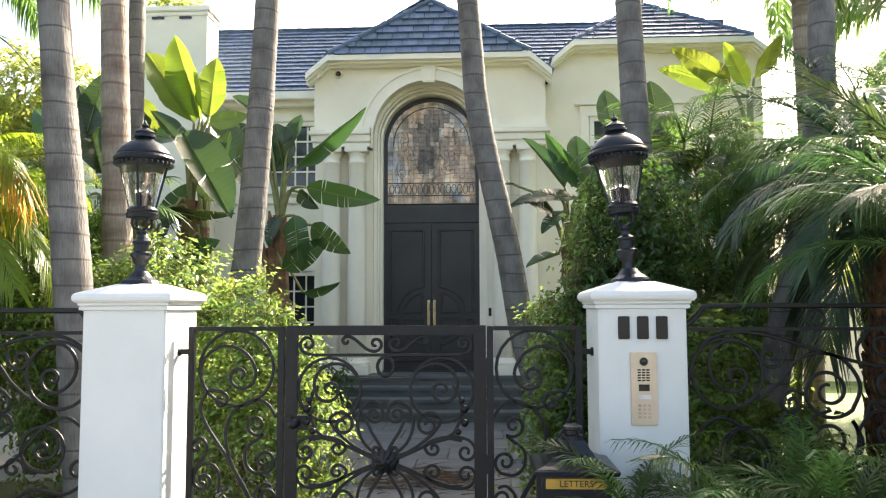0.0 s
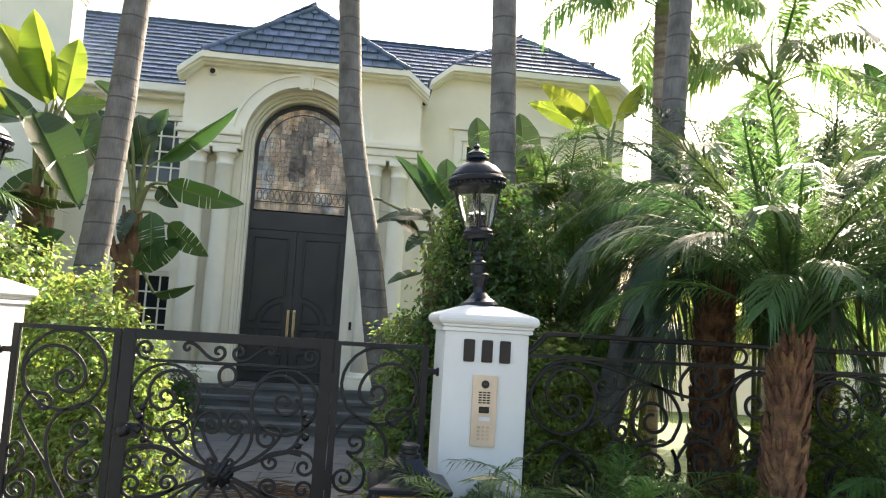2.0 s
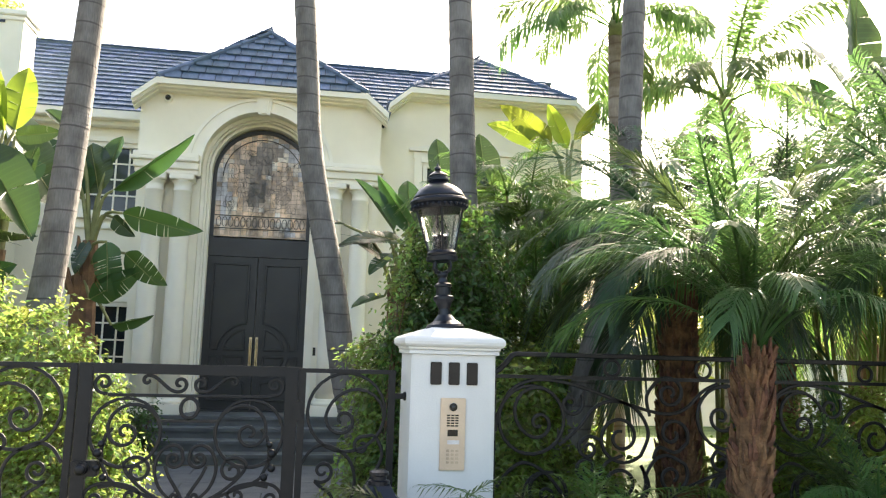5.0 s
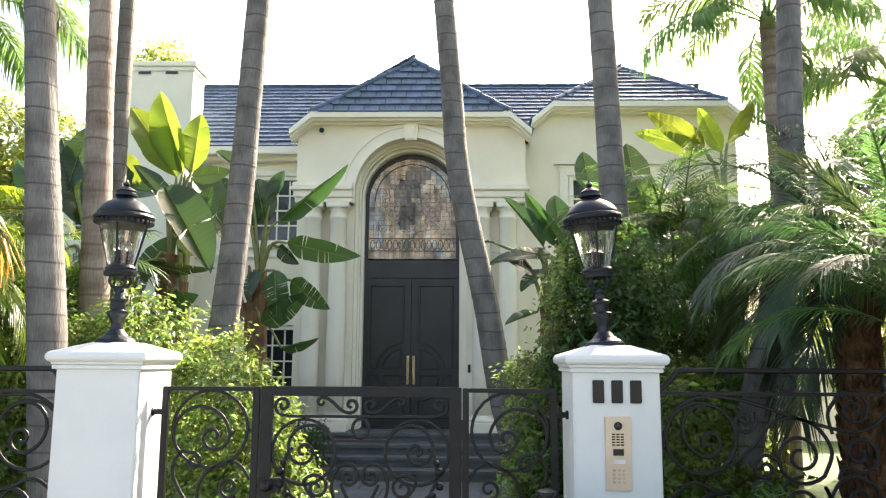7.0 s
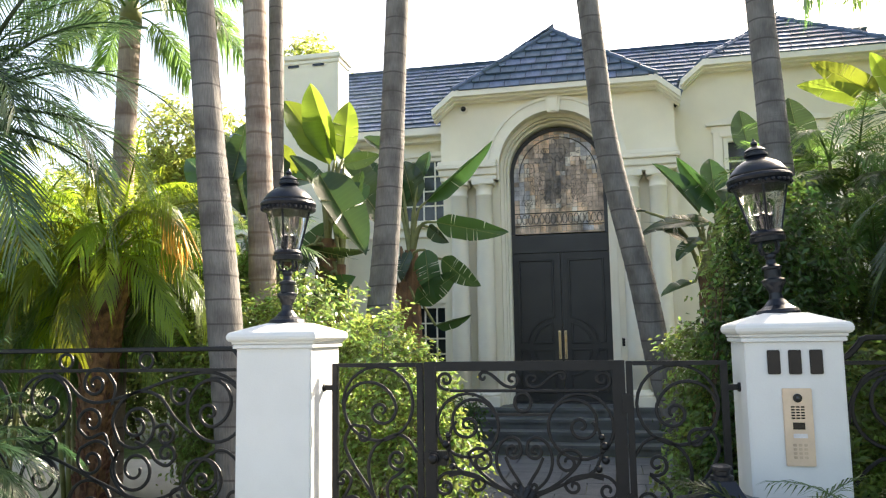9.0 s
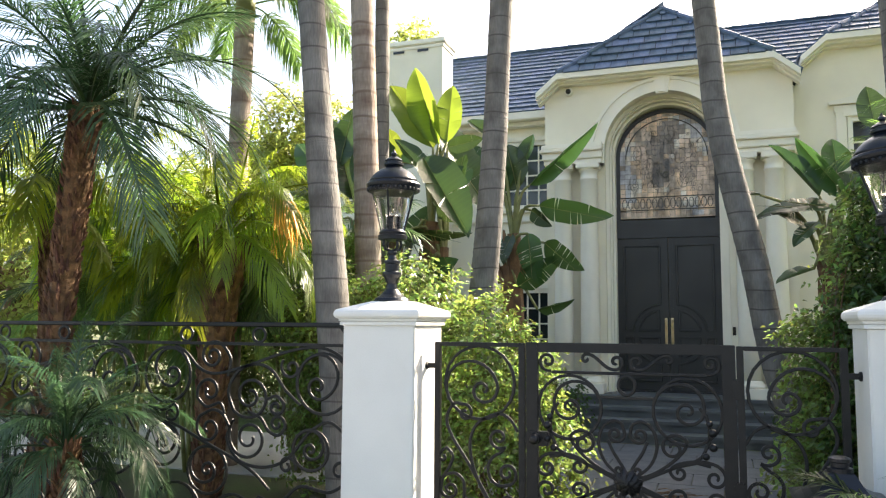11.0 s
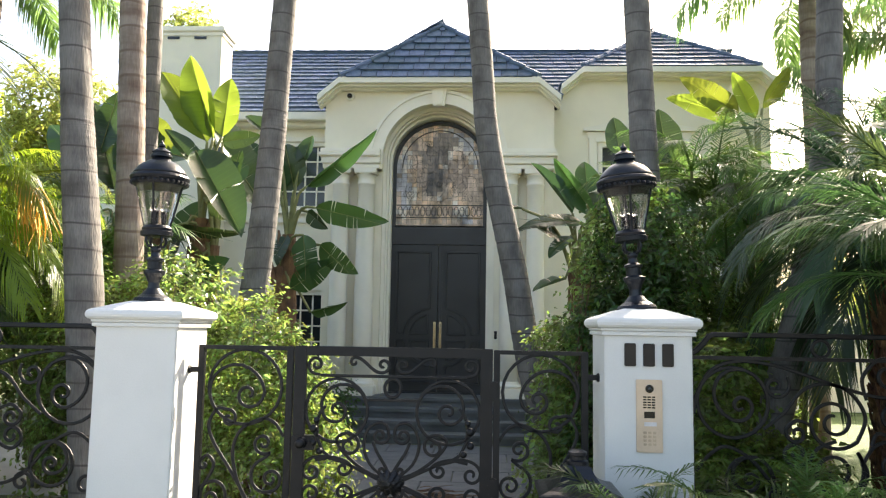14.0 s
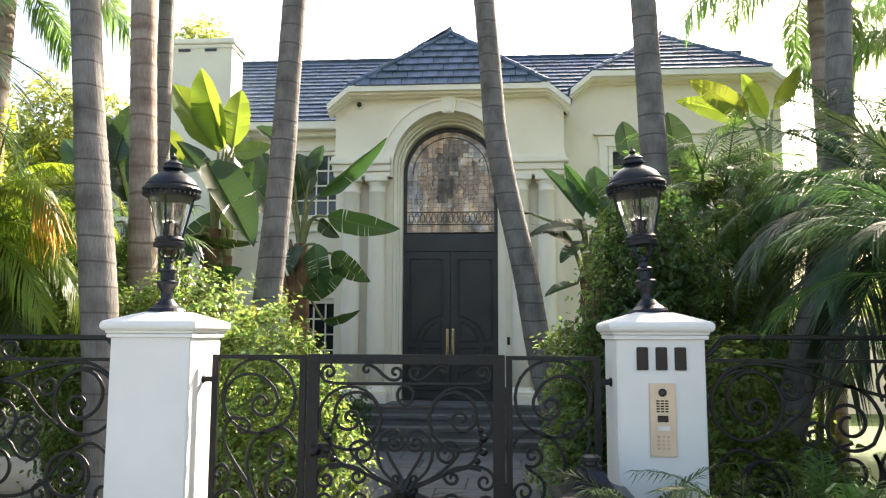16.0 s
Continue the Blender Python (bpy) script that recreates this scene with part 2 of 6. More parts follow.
for j, y in enumerate(np.arange(5.7, 12.2, 0.66)):
    wide = 3 if y < 10.8 else 4
    for i in range(-wide, wide + 1):
        m = pose(-0.1 + i * 0.66 - (0.33 if j % 2 else 0), float(y), 0) @ Matrix.Diagonal((0.65, 0.65, 1, 1))
        ob = part("paving_slab", paver if pave_me is None else pave_me, STONE, path, m=m)
        pave_me = ob.data

# ---- the house ----
HX, HY = -0.25, 13.5
house = thing("house", (HX, HY, 0), "cream stucco mansion with blue-grey tile roofs and an arched entrance portico", "house")
FLOOR, SPRING = 0.60, 4.60


def wall_piece(name, outline, y0, y1, label=""):
    return part(name, prism(bmesh.new(), outline, y0, y1), STUCCO, house, label)


# portico front above the entablature, with the arched opening cut through
bm = bmesh.new()
arch = [(0.97 * math.cos(math.pi * k / 36), SPRING + 0.97 * math.sin(math.pi * k / 36)) for k in range(37)]
for sign in (1, -1):
    half = [(0.97, 4.40), (1.97, 4.40), (1.97, 5.66), (1.66, 5.90), (0, 5.90)] + [p for p in arch[:19]][::-1]
    prism(bm, [(sign * x, z) for x, z in half][::sign], 0.0, 0.45)
part("portico_wall", bm, STUCCO, house, "smooth cream stucco gable over the entrance")
for sign in (1, -1):
    xs = sorted((sign * 0.97, sign * 1.97))
    part("portico_pier", slab(xs[0], xs[1], 0.13, 0.55, 0.0, 4.40), STUCCO, house)
    part("portico_side_wall", slab(*sorted((sign * 1.95, sign * 1.72)), 0.452, 3.2, 0.0, 5.6), STUCCO, house)
# entablature over each column pair
for sign in (1, -1):
    bm = bmesh.new()
    for x0, x1, y0, z0, z1 in ((0.985, 1.96, -0.16, 4.40, 4.48), (0.975, 1.98, -0.20, 4.48, 4.60), (0.97, 2.02, -0.25, 4.60, 4.66), (0.972, 1.995, -0.22, 4.66, 4.74)):
        box(bm, *sorted((sign * x0, sign * x1)), y0, 0.17, z0, z1, 0.012)
    part("entablature", bm, TRIM, house)
# archivolt, keystone and inner mouldings
bm = bmesh.new()
arch_band(bm, 0.955, 1.17, SPRING, -0.06, 0.02, 4.40)
arch_band(bm, 1.135, 1.19, SPRING, -0.09, 0.0, 4.74)
arch_band(bm, 0.95, 1.0, SPRING, -0.08, 0.0, 4.40)
part("archivolt", bm, TRIM, house, smooth=False)
bm = prism(bmesh.new(), [(-0.095, 5.50), (0.095, 5.50), (0.135, 5.80), (-0.135, 5.80)], -0.12, 0.0)
prism(bm, [(-0.05, 5.52), (0.05, 5.52), (0.075, 5.78), (-0.075, 5.78)], -0.145, -0.11)
part("keystone", bm, TRIM, house)
for r0, r1, y0 in ((0.91, 0.968, 0.22), (0.88, 0.91, 0.30), (0.84, 0.88, 0.42)):
    part("door_surround", arch_band(bmesh.new(), r0, r1, SPRING, y0, 0.60, FLOOR), TRIM, house, "stepped cream moulding round the doorway")
part("portico_back_wall", arch_band(bmesh.new(), 0.838, 1.9, SPRING, 0.56, 0.80, FLOOR), STUCCO, house)
# columns
cbm = bmesh.new()
lathe(cbm, [(0.155, 0.86), (0.158, 1.6), (0.150, 3.0), (0.138, 4.12), (0.150, 4.13), (0.155, 4.15), (0.138, 4.17), (0.138, 4.25), (0.16, 4.28), (0.175, 4.31)], 28)
for k, x in enumerate((-1.655, -1.22, 1.22, 1.655)):
    col = new("column")
    col.parent = house
    col.matrix_basis = pose(x, -0.02, 0)
    if k == 0:
        shaft = part("shaft", cbm, TRIM, col, smooth=True).data
        cap = part("capital", slab(-0.19, 0.19, -0.19, 0.17, 4.31, 4.40, 0.012), TRIM, col).data
        bm = lathe(bmesh.new(), [(0.21, 0.76), (0.225, 0.79), (0.21, 0.82), (0.18, 0.83), (0.185, 0.86), (0.165, 0.87)], 28)
        foot = part("base", bm, TRIM, col, smooth=True).data
        plinth = part("plinth", slab(-0.23, 0.23, -0.23, 0.17, FLOOR, 0.76, 0.01), TRIM, col).data
    else:
        for nm, me in (("shaft", shaft), ("capital", cap), ("base", foot), ("plinth", plinth)):
            part(nm, me, TRIM, col)

# front doors
for sign in (1, -1):
    leaf = part("door_leaf", slab(*sorted((sign * 0.004, sign * 0.838)), 0.585, 0.64, FLOOR + 0.02, 3.18), DOOR, house, "black panelled door leaf")

    def moulding(pts, name="panel_moulding"):
        part(name, tube(bmesh.new(), [(sign * x, 0.58, z) for x, z in pts], 1.0, flat=(0.04, 0.05)), DOOR, leaf)

    part("door_stile", slab(*sorted((sign * 0.012, sign * 0.075)), 0.572, 0.585, FLOOR + 0.02, 3.17, 0.004), DOOR, leaf)
    arc = lambda r, a0, a1: [(0.10 + r * math.cos(radians(a0 + (a1 - a0) * k / 14)), 1.56 + r * math.sin(radians(a0 + (a1 - a0) * k / 14))) for k in range(15)]
    moulding([(0.14, 3.05), (0.72, 3.05), (0.72, 1.62), (0.58, 1.62), *arc(0.50, 8, 85), (0.14, 2.06), (0.14, 3.05)])
    moulding([(0.16, 1.62), (0.50, 1.62), *arc(0.40, 12, 80), (0.16, 1.62)])
    moulding([(0.16, 1.50), (0.50, 1.50), *arc(0.40, -12, -80), (0.16, 1.50)])
    moulding([(0.72, 1.50), (0.60, 1.50), *arc(0.50, -8, -85), (0.14, 1.06), (0.14, 0.78), (0.72, 0.78), (0.72, 1.50)])
    hx = sign * 0.05
    bm = tube(bmesh.new(), [(hx, 0.535, 1.36), (hx, 0.51, 1.42), (hx, 0.505, 1.6), (hx, 0.51, 1.74), (hx, 0.55, 1.80)], [0.012, 0.016, 0.011, 0.016, 0.01], 8)
    box(bm, hx - 0.022, hx + 0.022, 0.55, 0.575, 1.34, 1.83, 0.006)
    part("handle", bm, BRASS, leaf, "polished brass pull handle")
part("transom_panel", slab(-0.838, 0.838, 0.56, 0.63, 3.185, 3.50, 0.006), DOOR, house, "plain black panel above the doors")
part("threshold", slab(-0.84, 0.84, 0.45, 0.64, FLOOR, FLOOR + 0.018), DOOR, house)

# arched leaded window above the doors
win = part("arched_window", arch_band(bmesh.new(), 0.775, 0.838, 4.57, 0.56, 0.63, 3.502, 40), DOOR, house, "arched leaded art-glass window with black frame")
part("window_rail", slab(-0.775, 0.775, 0.57, 0.62, 3.502, 3.54), DOOR, win)
panes = []
TINTS = [(0.88, 0.66, 0.48), (0.70, 0.51, 0.37), (0.92, 0.63, 0.40), (0.34, 0.26, 0.19), (0.64, 0.61, 0.62), (0.78, 0.57, 0.41), (0.95, 0.83, 0.68), (0.56, 0.43, 0.32)]
for k, c in enumerate(TINTS):
    panes.append(material("leaded_glass_" + "abcdefgh"[k], c, 0.22, amount=0.35, noise_scale=5.5, second=tuple(v * 0.16 for v in c), bump=0.9, fine=26, spec=0.5, stretch=(1.0, 1.0, 0.55), in_place=True))
random.seed(11)
NX, NZ = 17, 22
unit = {}
for i in range(NX):
    for j in range(NZ):
        x0, x1 = -0.775 + 1.55 * i / NX, -0.775 + 1.55 * (i + 1) / NX
        z0, z1 = 3.56 + 1.81 * j / NZ, 3.56 + 1.81 * (j + 1) / NZ
        cx, cz = (x0 + x1) / 2, (z0 + z1) / 2
        if cz > 4.57 and math.hypot(cx, cz - 4.57) > 0.765:
            continue
        swirl = noise.noise(Vector((cx * 2.1, cz * 1.3, 3.0))) + 0.35 * noise.noise(Vector((cx * 5, cz * 3, 1.0))) + random.uniform(-.12, .12)
        dark = any(math.hypot((cx - ax) / rx, (cz - az) / rz) < 1 + 0.35 * swirl for ax, az, rx, rz in ((0.06, 5.02, 0.20, 0.15), (-0.16, 4.76, 0.26, 0.19), (-0.12, 4.36, 0.15, 0.34)))
        rim = math.hypot(cx, max(0, cz - 4.57)) > 0.70
        pick = 3 if dark else (7 if rim and random.random() < 0.4 else (4 if swirl > 0.34 else (6 if swirl > 0.2 else (0 if swirl > 0.05 else (2 if swirl > -0.1 else (5 if swirl > -0.25 else 1))))))
        if pick not in unit:
            unit[pick] = part("pane", slab(-0.5, 0.5, -0.004, 0.004, -0.5, 0.5), panes[pick], win, m=Matrix.Translation((0, 0, 0))).data
            ob = win.children[-1]
        else:
            ob = part("pane", unit[pick], panes[pick], win)
        ob.matrix_basis = Matrix.LocRotScale((cx, 0.60, cz), Euler((random.uniform(-.03, .03), 0, random.uniform(-.05, .05))), (x1 - x0, 1, z1 - z0))
backing = [(0.775, 3.53), *[(0.775 * math.cos(math.pi * k / 30), 4.57 + 0.775 * math.sin(math.pi * k / 30)) for k in range(31)], (-0.775, 3.53)]
part("backing_pane", prism(bmesh.new(), backing, 0.607, 0.612), panes[5], win)
# leading: a fine net, the band of ovals near the foot, and the curling vine in the middle
bm = bmesh.new()
for i in range(1, NX):
    x = -0.775 + 1.55 * i / NX
    top = 4.57 + math.sqrt(max(0, 0.77 ** 2 - x * x))
    wob = [(x + 0.012 * math.sin(7 * t + i), 0.592, 3.55 + (top - 3.55) * t / 12) for t in range(13)]
    tube(bm, wob, 0.0022, 4)
for j in range(1, NZ):
    z = 3.56 + 1.81 * j / NZ
    half = 0.77 if z < 4.57 else math.sqrt(max(0.01, 0.77 ** 2 - (z - 4.57) ** 2))
    tube(bm, [(-half + 2 * half * t / 10, 0.592, z + 0.01 * math.sin(5 * t + j)) for t in range(11)], 0.0022, 4)
part("came_net", bm, CAME, win)
bm = bmesh.new()
for k in range(15):
    cx = -0.70 + k * 0.1
    tube(bm, [(cx + 0.04 * math.cos(a), 0.588, 3.78 + 0.085 * math.sin(a)) for a in np.linspace(0, 2 * math.pi, 13)], 0.006, 5)
for z in (3.67, 3.89):
    tube(bm, [(-0.77, 0.588, z), (0.77, 0.588, z)], 0.008, 5)
part("oval_band", bm, CAME, win)
bm = bmesh.new()
rnd = random.Random(17)
for k in range(110):
    x, z = rnd.uniform(-0.55, 0.55), rnd.uniform(3.98, 5.05)
    if math.hypot(x, max(0, z - 4.57)) > 0.6:
        continue
    a, n, turn = rnd.uniform(0, 6.28), rnd.uniform(0.12, 0.3), rnd.uniform(-4, 4)
    line = []
    for t in range(14):
        line.append((x, 0.587, z))
        x, z, a = x + n / 13 * math.cos(a), z + 1.3 * n / 13 * math.sin(a), a + turn / 13 * (1 + 0.2 * t)
    tube(bm, line, [0.0045 * (1 - 0.5 * t / 13) for t in range(14)], 4)
arch_band(bm, 0.665, 0.68, 4.57, 0.583, 0.595, None, 30)
part("vine_tracery", bm, CAME, win, smooth=True)
# dim room behind the glass and door
part("hall_back_wall", slab(-1.9, 1.9, 2.6, 2.7, 0.0, 5.6), STUCCO, house)

# wing beside the portico
for x0, x1 in ((-7.2, -6.4), (-5.36, -3.06), (-2.02, -1.9)):
    part("wing_wall", slab(x0, x1, 1.0, 1.25, 0.0, 5.5), STUCCO, house)
for x0, x1 in ((-6.4, -5.36), (-3.06, -2.02)):
    for z0, z1 in ((0.0, 1.08), (2.36, 3.84), (5.12, 5.5)):
        part("wing_wall", slab(x0, x1, 1.0, 1.25, z0, z1), STUCCO, house)
part("end_wall", slab(-7.2, -6.95, 1.25, 8, 0, 5.5), STUCCO, house)
part("rear_wall", slab(-7.2, 5.5, 8, 8.2, 0, 5.5), STUCCO, house)


def sash_window(x0, x1, z0, z1, y, cols, rows):
    w = part("window", bmesh_frame(x0, x1, z0, z1, y - 0.03, y + 0.09, 0.075), TRIM, house, "white-framed window with small panes")
    part("window_sill", slab(x0 - 0.08, x1 + 0.08, y - 0.10, y + 0.06, z0 - 0.07, z0 - 0.002, 0.008), TRIM, w)
    part("window_head", slab(x0 - 0.06, x1 + 0.06, y - 0.07, y + 0.02, z1 + 0.002, z1 + 0.09, 0.01), TRIM, w)
    xa, xb, za, zb = x0 + 0.075, x1 - 0.075, z0 + 0.075, z1 - 0.075
    for i in range(1, cols):
        x = xa + (xb - xa) * i / cols
        part("muntin", slab(x - 0.014, x + 0.014, y + 0.03, y + 0.075, za, zb), TRIM, w)
    for j in range(1, rows):
        z = za + (zb - za) * j / rows
        part("muntin", slab(xa, xb, y + 0.034, y + 0.071, z - 0.014, z + 0.014), TRIM, w)
    for i in range(cols):
        for j in range(rows):
            part("pane", slab(xa + (xb - xa) * i / cols, xa + (xb - xa) * (i + 1) / cols - 0.002, y + 0.05, y + 0.056, za + (zb - za) * j / rows, za + (zb - za) * (j + 1) / rows - 0.002), WINDOW_GLASS, w)


def bmesh_frame(x0, x1, z0, z1, y0, y1, w):
    bm = bmesh.new()
    box(bm, x0, x0 + w, y0, y1, z0, z1), box(bm, x1 - w, x1, y0, y1, z0, z1)
    box(bm, x0 + w, x1 - w, y0 + .002, y1, z1 - w, z1), box(bm, x0 + w, x1 - w, y0 + .002, y1, z0, z0 + w)
    return bm


for x0 in (-6.4, -3.06):
    for z0 in (1.08, 3.84):
        sash_window(x0 + 0.003, x0 + 1.037, z0 + 0.003, z0 + 1.277, 1.0, 4, 4)
# string course and eaves cornice of the left wing
part("string_course", slab(-7.2, -1.96, 0.94, 0.998, 3.60, 3.70, 0.01), TRIM, house)
bm = bmesh.new()
box(bm, -6.6, -2.04, 0.80, 1.0, 5.38, 5.46, 0.01), box(bm, -6.6, -2.04, 0.63, 1.02, 5.46, 5.612, 0.012)
part("eaves_cornice", bm, TRIM, house)

# second wing, a clipped gable of its own
WX, WY, WC = 4.02, 0.55, 3.50
for side in ([(WX - 2.12, 0), (WC - 0.72, 0), (WC - 0.72, 6.22), (WX - 1.50, 6.22), (WX - 1.85, 5.95), (WX - 2.12, 5.95)],
             [(WC + 0.72, 0), (WX + 1.75, 0), (WX + 1.75, 5.95), (WX + 1.50, 6.22), (WC + 0.72, 6.22)]):
    part("gable_wall", prism(bmesh.new(), side, WY, WY + 0.3), STUCCO, house)
for z0, z1 in ((0, 1.0), (2.6, 3.55), (5.02, 6.22)):
    part("gable_wall", slab(WC - 0.72, WC + 0.72, WY, WY + 0.3, z0, z1), STUCCO, house)
part("gable_side_wall", slab(WX + 1.5, WX + 1.75, WY + 0.302, 8, 0, 5.9), STUCCO, house)
for z0, z1 in ((1.0, 2.6), (3.55, 5.02)):
    sash_window(WC - 0.717, WC + 0.717, z0 + 0.003, z1 - 0.003, WY, 4, 4)
bm = prism(bmesh.new(), [(WC - 0.98, 5.22), (WC + 0.98, 5.22), (WC + 0.98, 5.27), (WC, 5.45), (WC - 0.98, 5.27)], WY - 0.10, WY)
part("window_pediment", bm, TRIM, house)
bm = bmesh.new()
box(bm, WC - 0.88, WC - 0.73, WY - 0.05, WY, 3.4, 5.2, 0.01), box(bm, WC + 0.73, WC + 0.88, WY - 0.05, WY, 3.4, 5.2, 0.01)
box(bm, WC - 0.90, WC + 0.90, WY - 0.055, WY, 5.09, 5.21, 0.01)
part("window_architrave", bm, TRIM, house)


# ---- roofs ----
tile_me = None
EXPOSE, TILE_W = 0.205, 0.265


def roof_plane(corners, name="roof", single=True):
    """Lays courses of flat tiles on a roof plane; corners anticlockwise as seen from above, eave edge first."""
    global tile_me
    c = [Vector(p) for p in corners]
    u = (c[1] - c[0]).normalized()
    nrm = (c[1] - c[0]).cross(c[2] - c[0]).normalized()
    v = nrm.cross(u)
    flat = [((p - c[0]).dot(u), (p - c[0]).dot(v)) for p in c]
    bm = bmesh.new()
    top, low = [bm.verts.new(p) for p in c], [bm.verts.new(p - nrm * 0.02) for p in c]
    bm.faces.new(top), bm.faces.new(low[::-1])
    for k in range(len(c)):
        bm.faces.new((top[k], low[k], low[(k + 1) % len(c)], top[(k + 1) % len(c)]))
    roof = part(name, bm, UNDERLAY, house, "roof slope laid with flat blue-grey tiles")

    def span(h):
        xs = []
        for (x0, y0), (x1, y1) in zip(flat, flat[1:] + flat[:1]):
            if (y0 - h) * (y1 - h) <= 0 and abs(y1 - y0) > 1e-9:
                xs.append(x0 + (x1 - x0) * (h - y0) / (y1 - y0))
        return (min(xs), max(xs)) if len(xs) > 1 else None

    high = max(y for _, y in flat)
    rest = bmesh.new()
    row = 0
    while row * EXPOSE < high - 0.03:
        h = row * EXPOSE
        s = span(min(h + EXPOSE * 0.5, high - 0.01))
        if s:
            x = s[0] - (0.5 * TILE_W if row % 2 else 0) - random.uniform(0, 0.03)
            while x < s[1]:
                a, b = max(x, s[0]), min(x + TILE_W, s[1])
                if b - a > 0.03:
                    tilt = math.atan2(0.028, EXPOSE)
                    basis = Matrix((u, (v * math.cos(tilt) - nrm * math.sin(tilt)), (nrm * math.cos(tilt) + v * math.sin(tilt)))).transposed().to_4x4()
                    m = Matrix.Translation(c[0] + u * (a + b) / 2 + v * (h - 0.02) + nrm * (0.034 + random.uniform(-.003, .003))) @ basis @ Matrix.Diagonal(((b - a - 0.010), 1, 1, 1))
                    if single:
                        if tile_me is None:
                            tile_me = part("roof_tile", slab(-0.5, 0.5, 0.0, EXPOSE + 0.05, -0.012, 0.012, 0.004), SLATE, roof, m=m).data
                        else:
                            part("roof_tile", tile_me, SLATE, roof, m=m)
                    else:
                        box(rest, -0.5, 0.5, 0.0, EXPOSE + 0.05, -0.012, 0.012, 0, m)
                x += TILE_W
        row += 1
    if not single:
        tagged(part("roof_tiles", rest, SLATE_JOIN, roof), kind="stuff")
    else:
        rest.free()
    return roof


def hip_caps(a, b, name="hip_cap"):
    a, b = Vector(a), Vector(b)
    way = (b - a).normalized()
    n = max(2, int((b - a).length / 0.3))
    for k in range(n):
        p, q = a + (b - a) * k / n, a + (b - a) * (k + 1.12) / n
        part(name, tube(bmesh.new(), [p + Vector((0, 0, 0.03)), q + Vector((0, 0, 0.02))], [0.058, 0.048], 8), SLATE, house)


def clipped_gable(cx, y, eave, half, tip, drop, run, ridge_h, back, single):
    """A gable whose top is cut back by a small hip: its front slope, two side slopes, and the cornice along the front."""
    zr = eave + ridge_h
    fl, fr, ap = (cx - half, y, eave), (cx + half, y, eave), (cx, y + run, zr)
    roof_plane([fl, fr, ap], "roof_front", single)
    tl, tr_ = (cx - tip, y, eave - drop), (cx + tip, y, eave - drop)
    slope = (tip - half) / drop
    roof_plane([(cx - tip, back, eave - drop), tl, fl, ap, (cx, back, zr)], "roof_side", False)
    roof_plane([tr_, (cx + tip, back, eave - drop), (cx, back, zr), ap, fr], "roof_side", False)
    hip_caps(fl, ap), hip_caps(fr, ap)
    # cornice: two stepped boards, level in the middle and raking at the ends
    for y0, w0, w1, name in ((y - 0.025, -0.09, 0.012, "cornice"), (y + 0.06, -0.125, -0.09, "cornice_bed"), (y + 0.17, -0.155, -0.125, "cornice_bed")):
        o = [(cx - tip, eave - drop + w1), (cx - half, eave + w1), (cx + half, eave + w1), (cx + tip, eave - drop + w1)]
        i = [(x, z - (w1 - w0)) for x, z in o]
        part(name, prism(bmesh.new(), o + i[::-1], y0, y + 0.34), TRIM, house)


random.seed(21)
clipped_gable(0.0, -0.30, 5.93, 1.69, 2.06, 0.31, 0.95, 1.27, 4.0, True)
clipped_gable(WX, WY - 0.30, 6.30, 1.52, 1.90, 0.32, 1.45, 1.15, 4.6, True)
# main roof behind
R0, R1, RY = 5.60, 7.66, 3.25
roof_plane([(-4.6, 0.66, R0), (-1.95, 0.66, R0), (-1.95 + 0.6, RY, R1), (-5.2, RY, R1)], "main_roof", True)
roof_plane([(-6.6, 0.66, R0), (-4.602, 0.66, R0), (-5.202, RY, R1)], "main_roof", False)
roof_plane([(1.7, 0.72, R0 + 0.06 * 0.795), (2.9, 0.72, R0 + 0.06 * 0.795), (3.7, RY, R1), (-1.34, RY, R1)], "main_roof", True)
roof_plane([(6.0, 8.4, 4.4), (-6.6, 8.4, 4.4), (-5.2, RY, R1), (6.0, RY, R1)], "main_roof_rear", False)
hip_caps((-5.2, RY, R1), (3.6, RY, R1), "ridge_cap")

# chimney
part("chimney", slab(-5.34, -4.02, 0.42, 1.0, 0.0, 7.02), STUCCO, house, "broad cream stucco chimney stack")
bm = bmesh.new()
box(bm, -5.365, -3.995, 0.395, 1.025, 6.95, 7.03, 0.012), box(bm, -5.40, -3.96, 0.36, 1.06, 7.03, 7.13, 0.015)
chim = part("chimney_cap", bm, TRIM, house)
for x in (-4.92, -4.42):
    part("vent_slot", slab(x - 0.11, x + 0.11, 0.40, 0.43, 6.90, 6.945), PLASTIC, chim)

# entrance steps
steps = thing("entrance_steps", (HX, HY, 0), "broad grey stone steps up to the front door", "steps")


def bowed(hw, front, back, z0, z1, bevel):
    """A step whose front is bowed and whose corners are rounded."""
    pts = [(hw, back)]
    for k in range(25):
        a = math.pi * k / 24
        pts.append((hw * abs(math.cos(a)) ** 0.45 * (1 if a < math.pi / 2 else -1), front + 0.55 - 0.55 * math.sin(a) ** 0.6))
    pts.append((-hw, back))
    bm = bmesh.new()
    lo, hi = [bm.verts.new((x, y, z0)) for x, y in pts], [bm.verts.new((x, y, z1)) for x, y in pts]
    n = len(pts)
    for k in range(n):
        bm.faces.new((lo[k], lo[(k + 1) % n], hi[(k + 1) % n], hi[k]))
    bm.faces.new(lo[::-1])
    top = bm.faces.new(hi)
    if bevel:
        bmesh.ops.bevel(bm, geom=list(top.edges), offset=bevel, segments=2, affect="EDGES")
    return bm


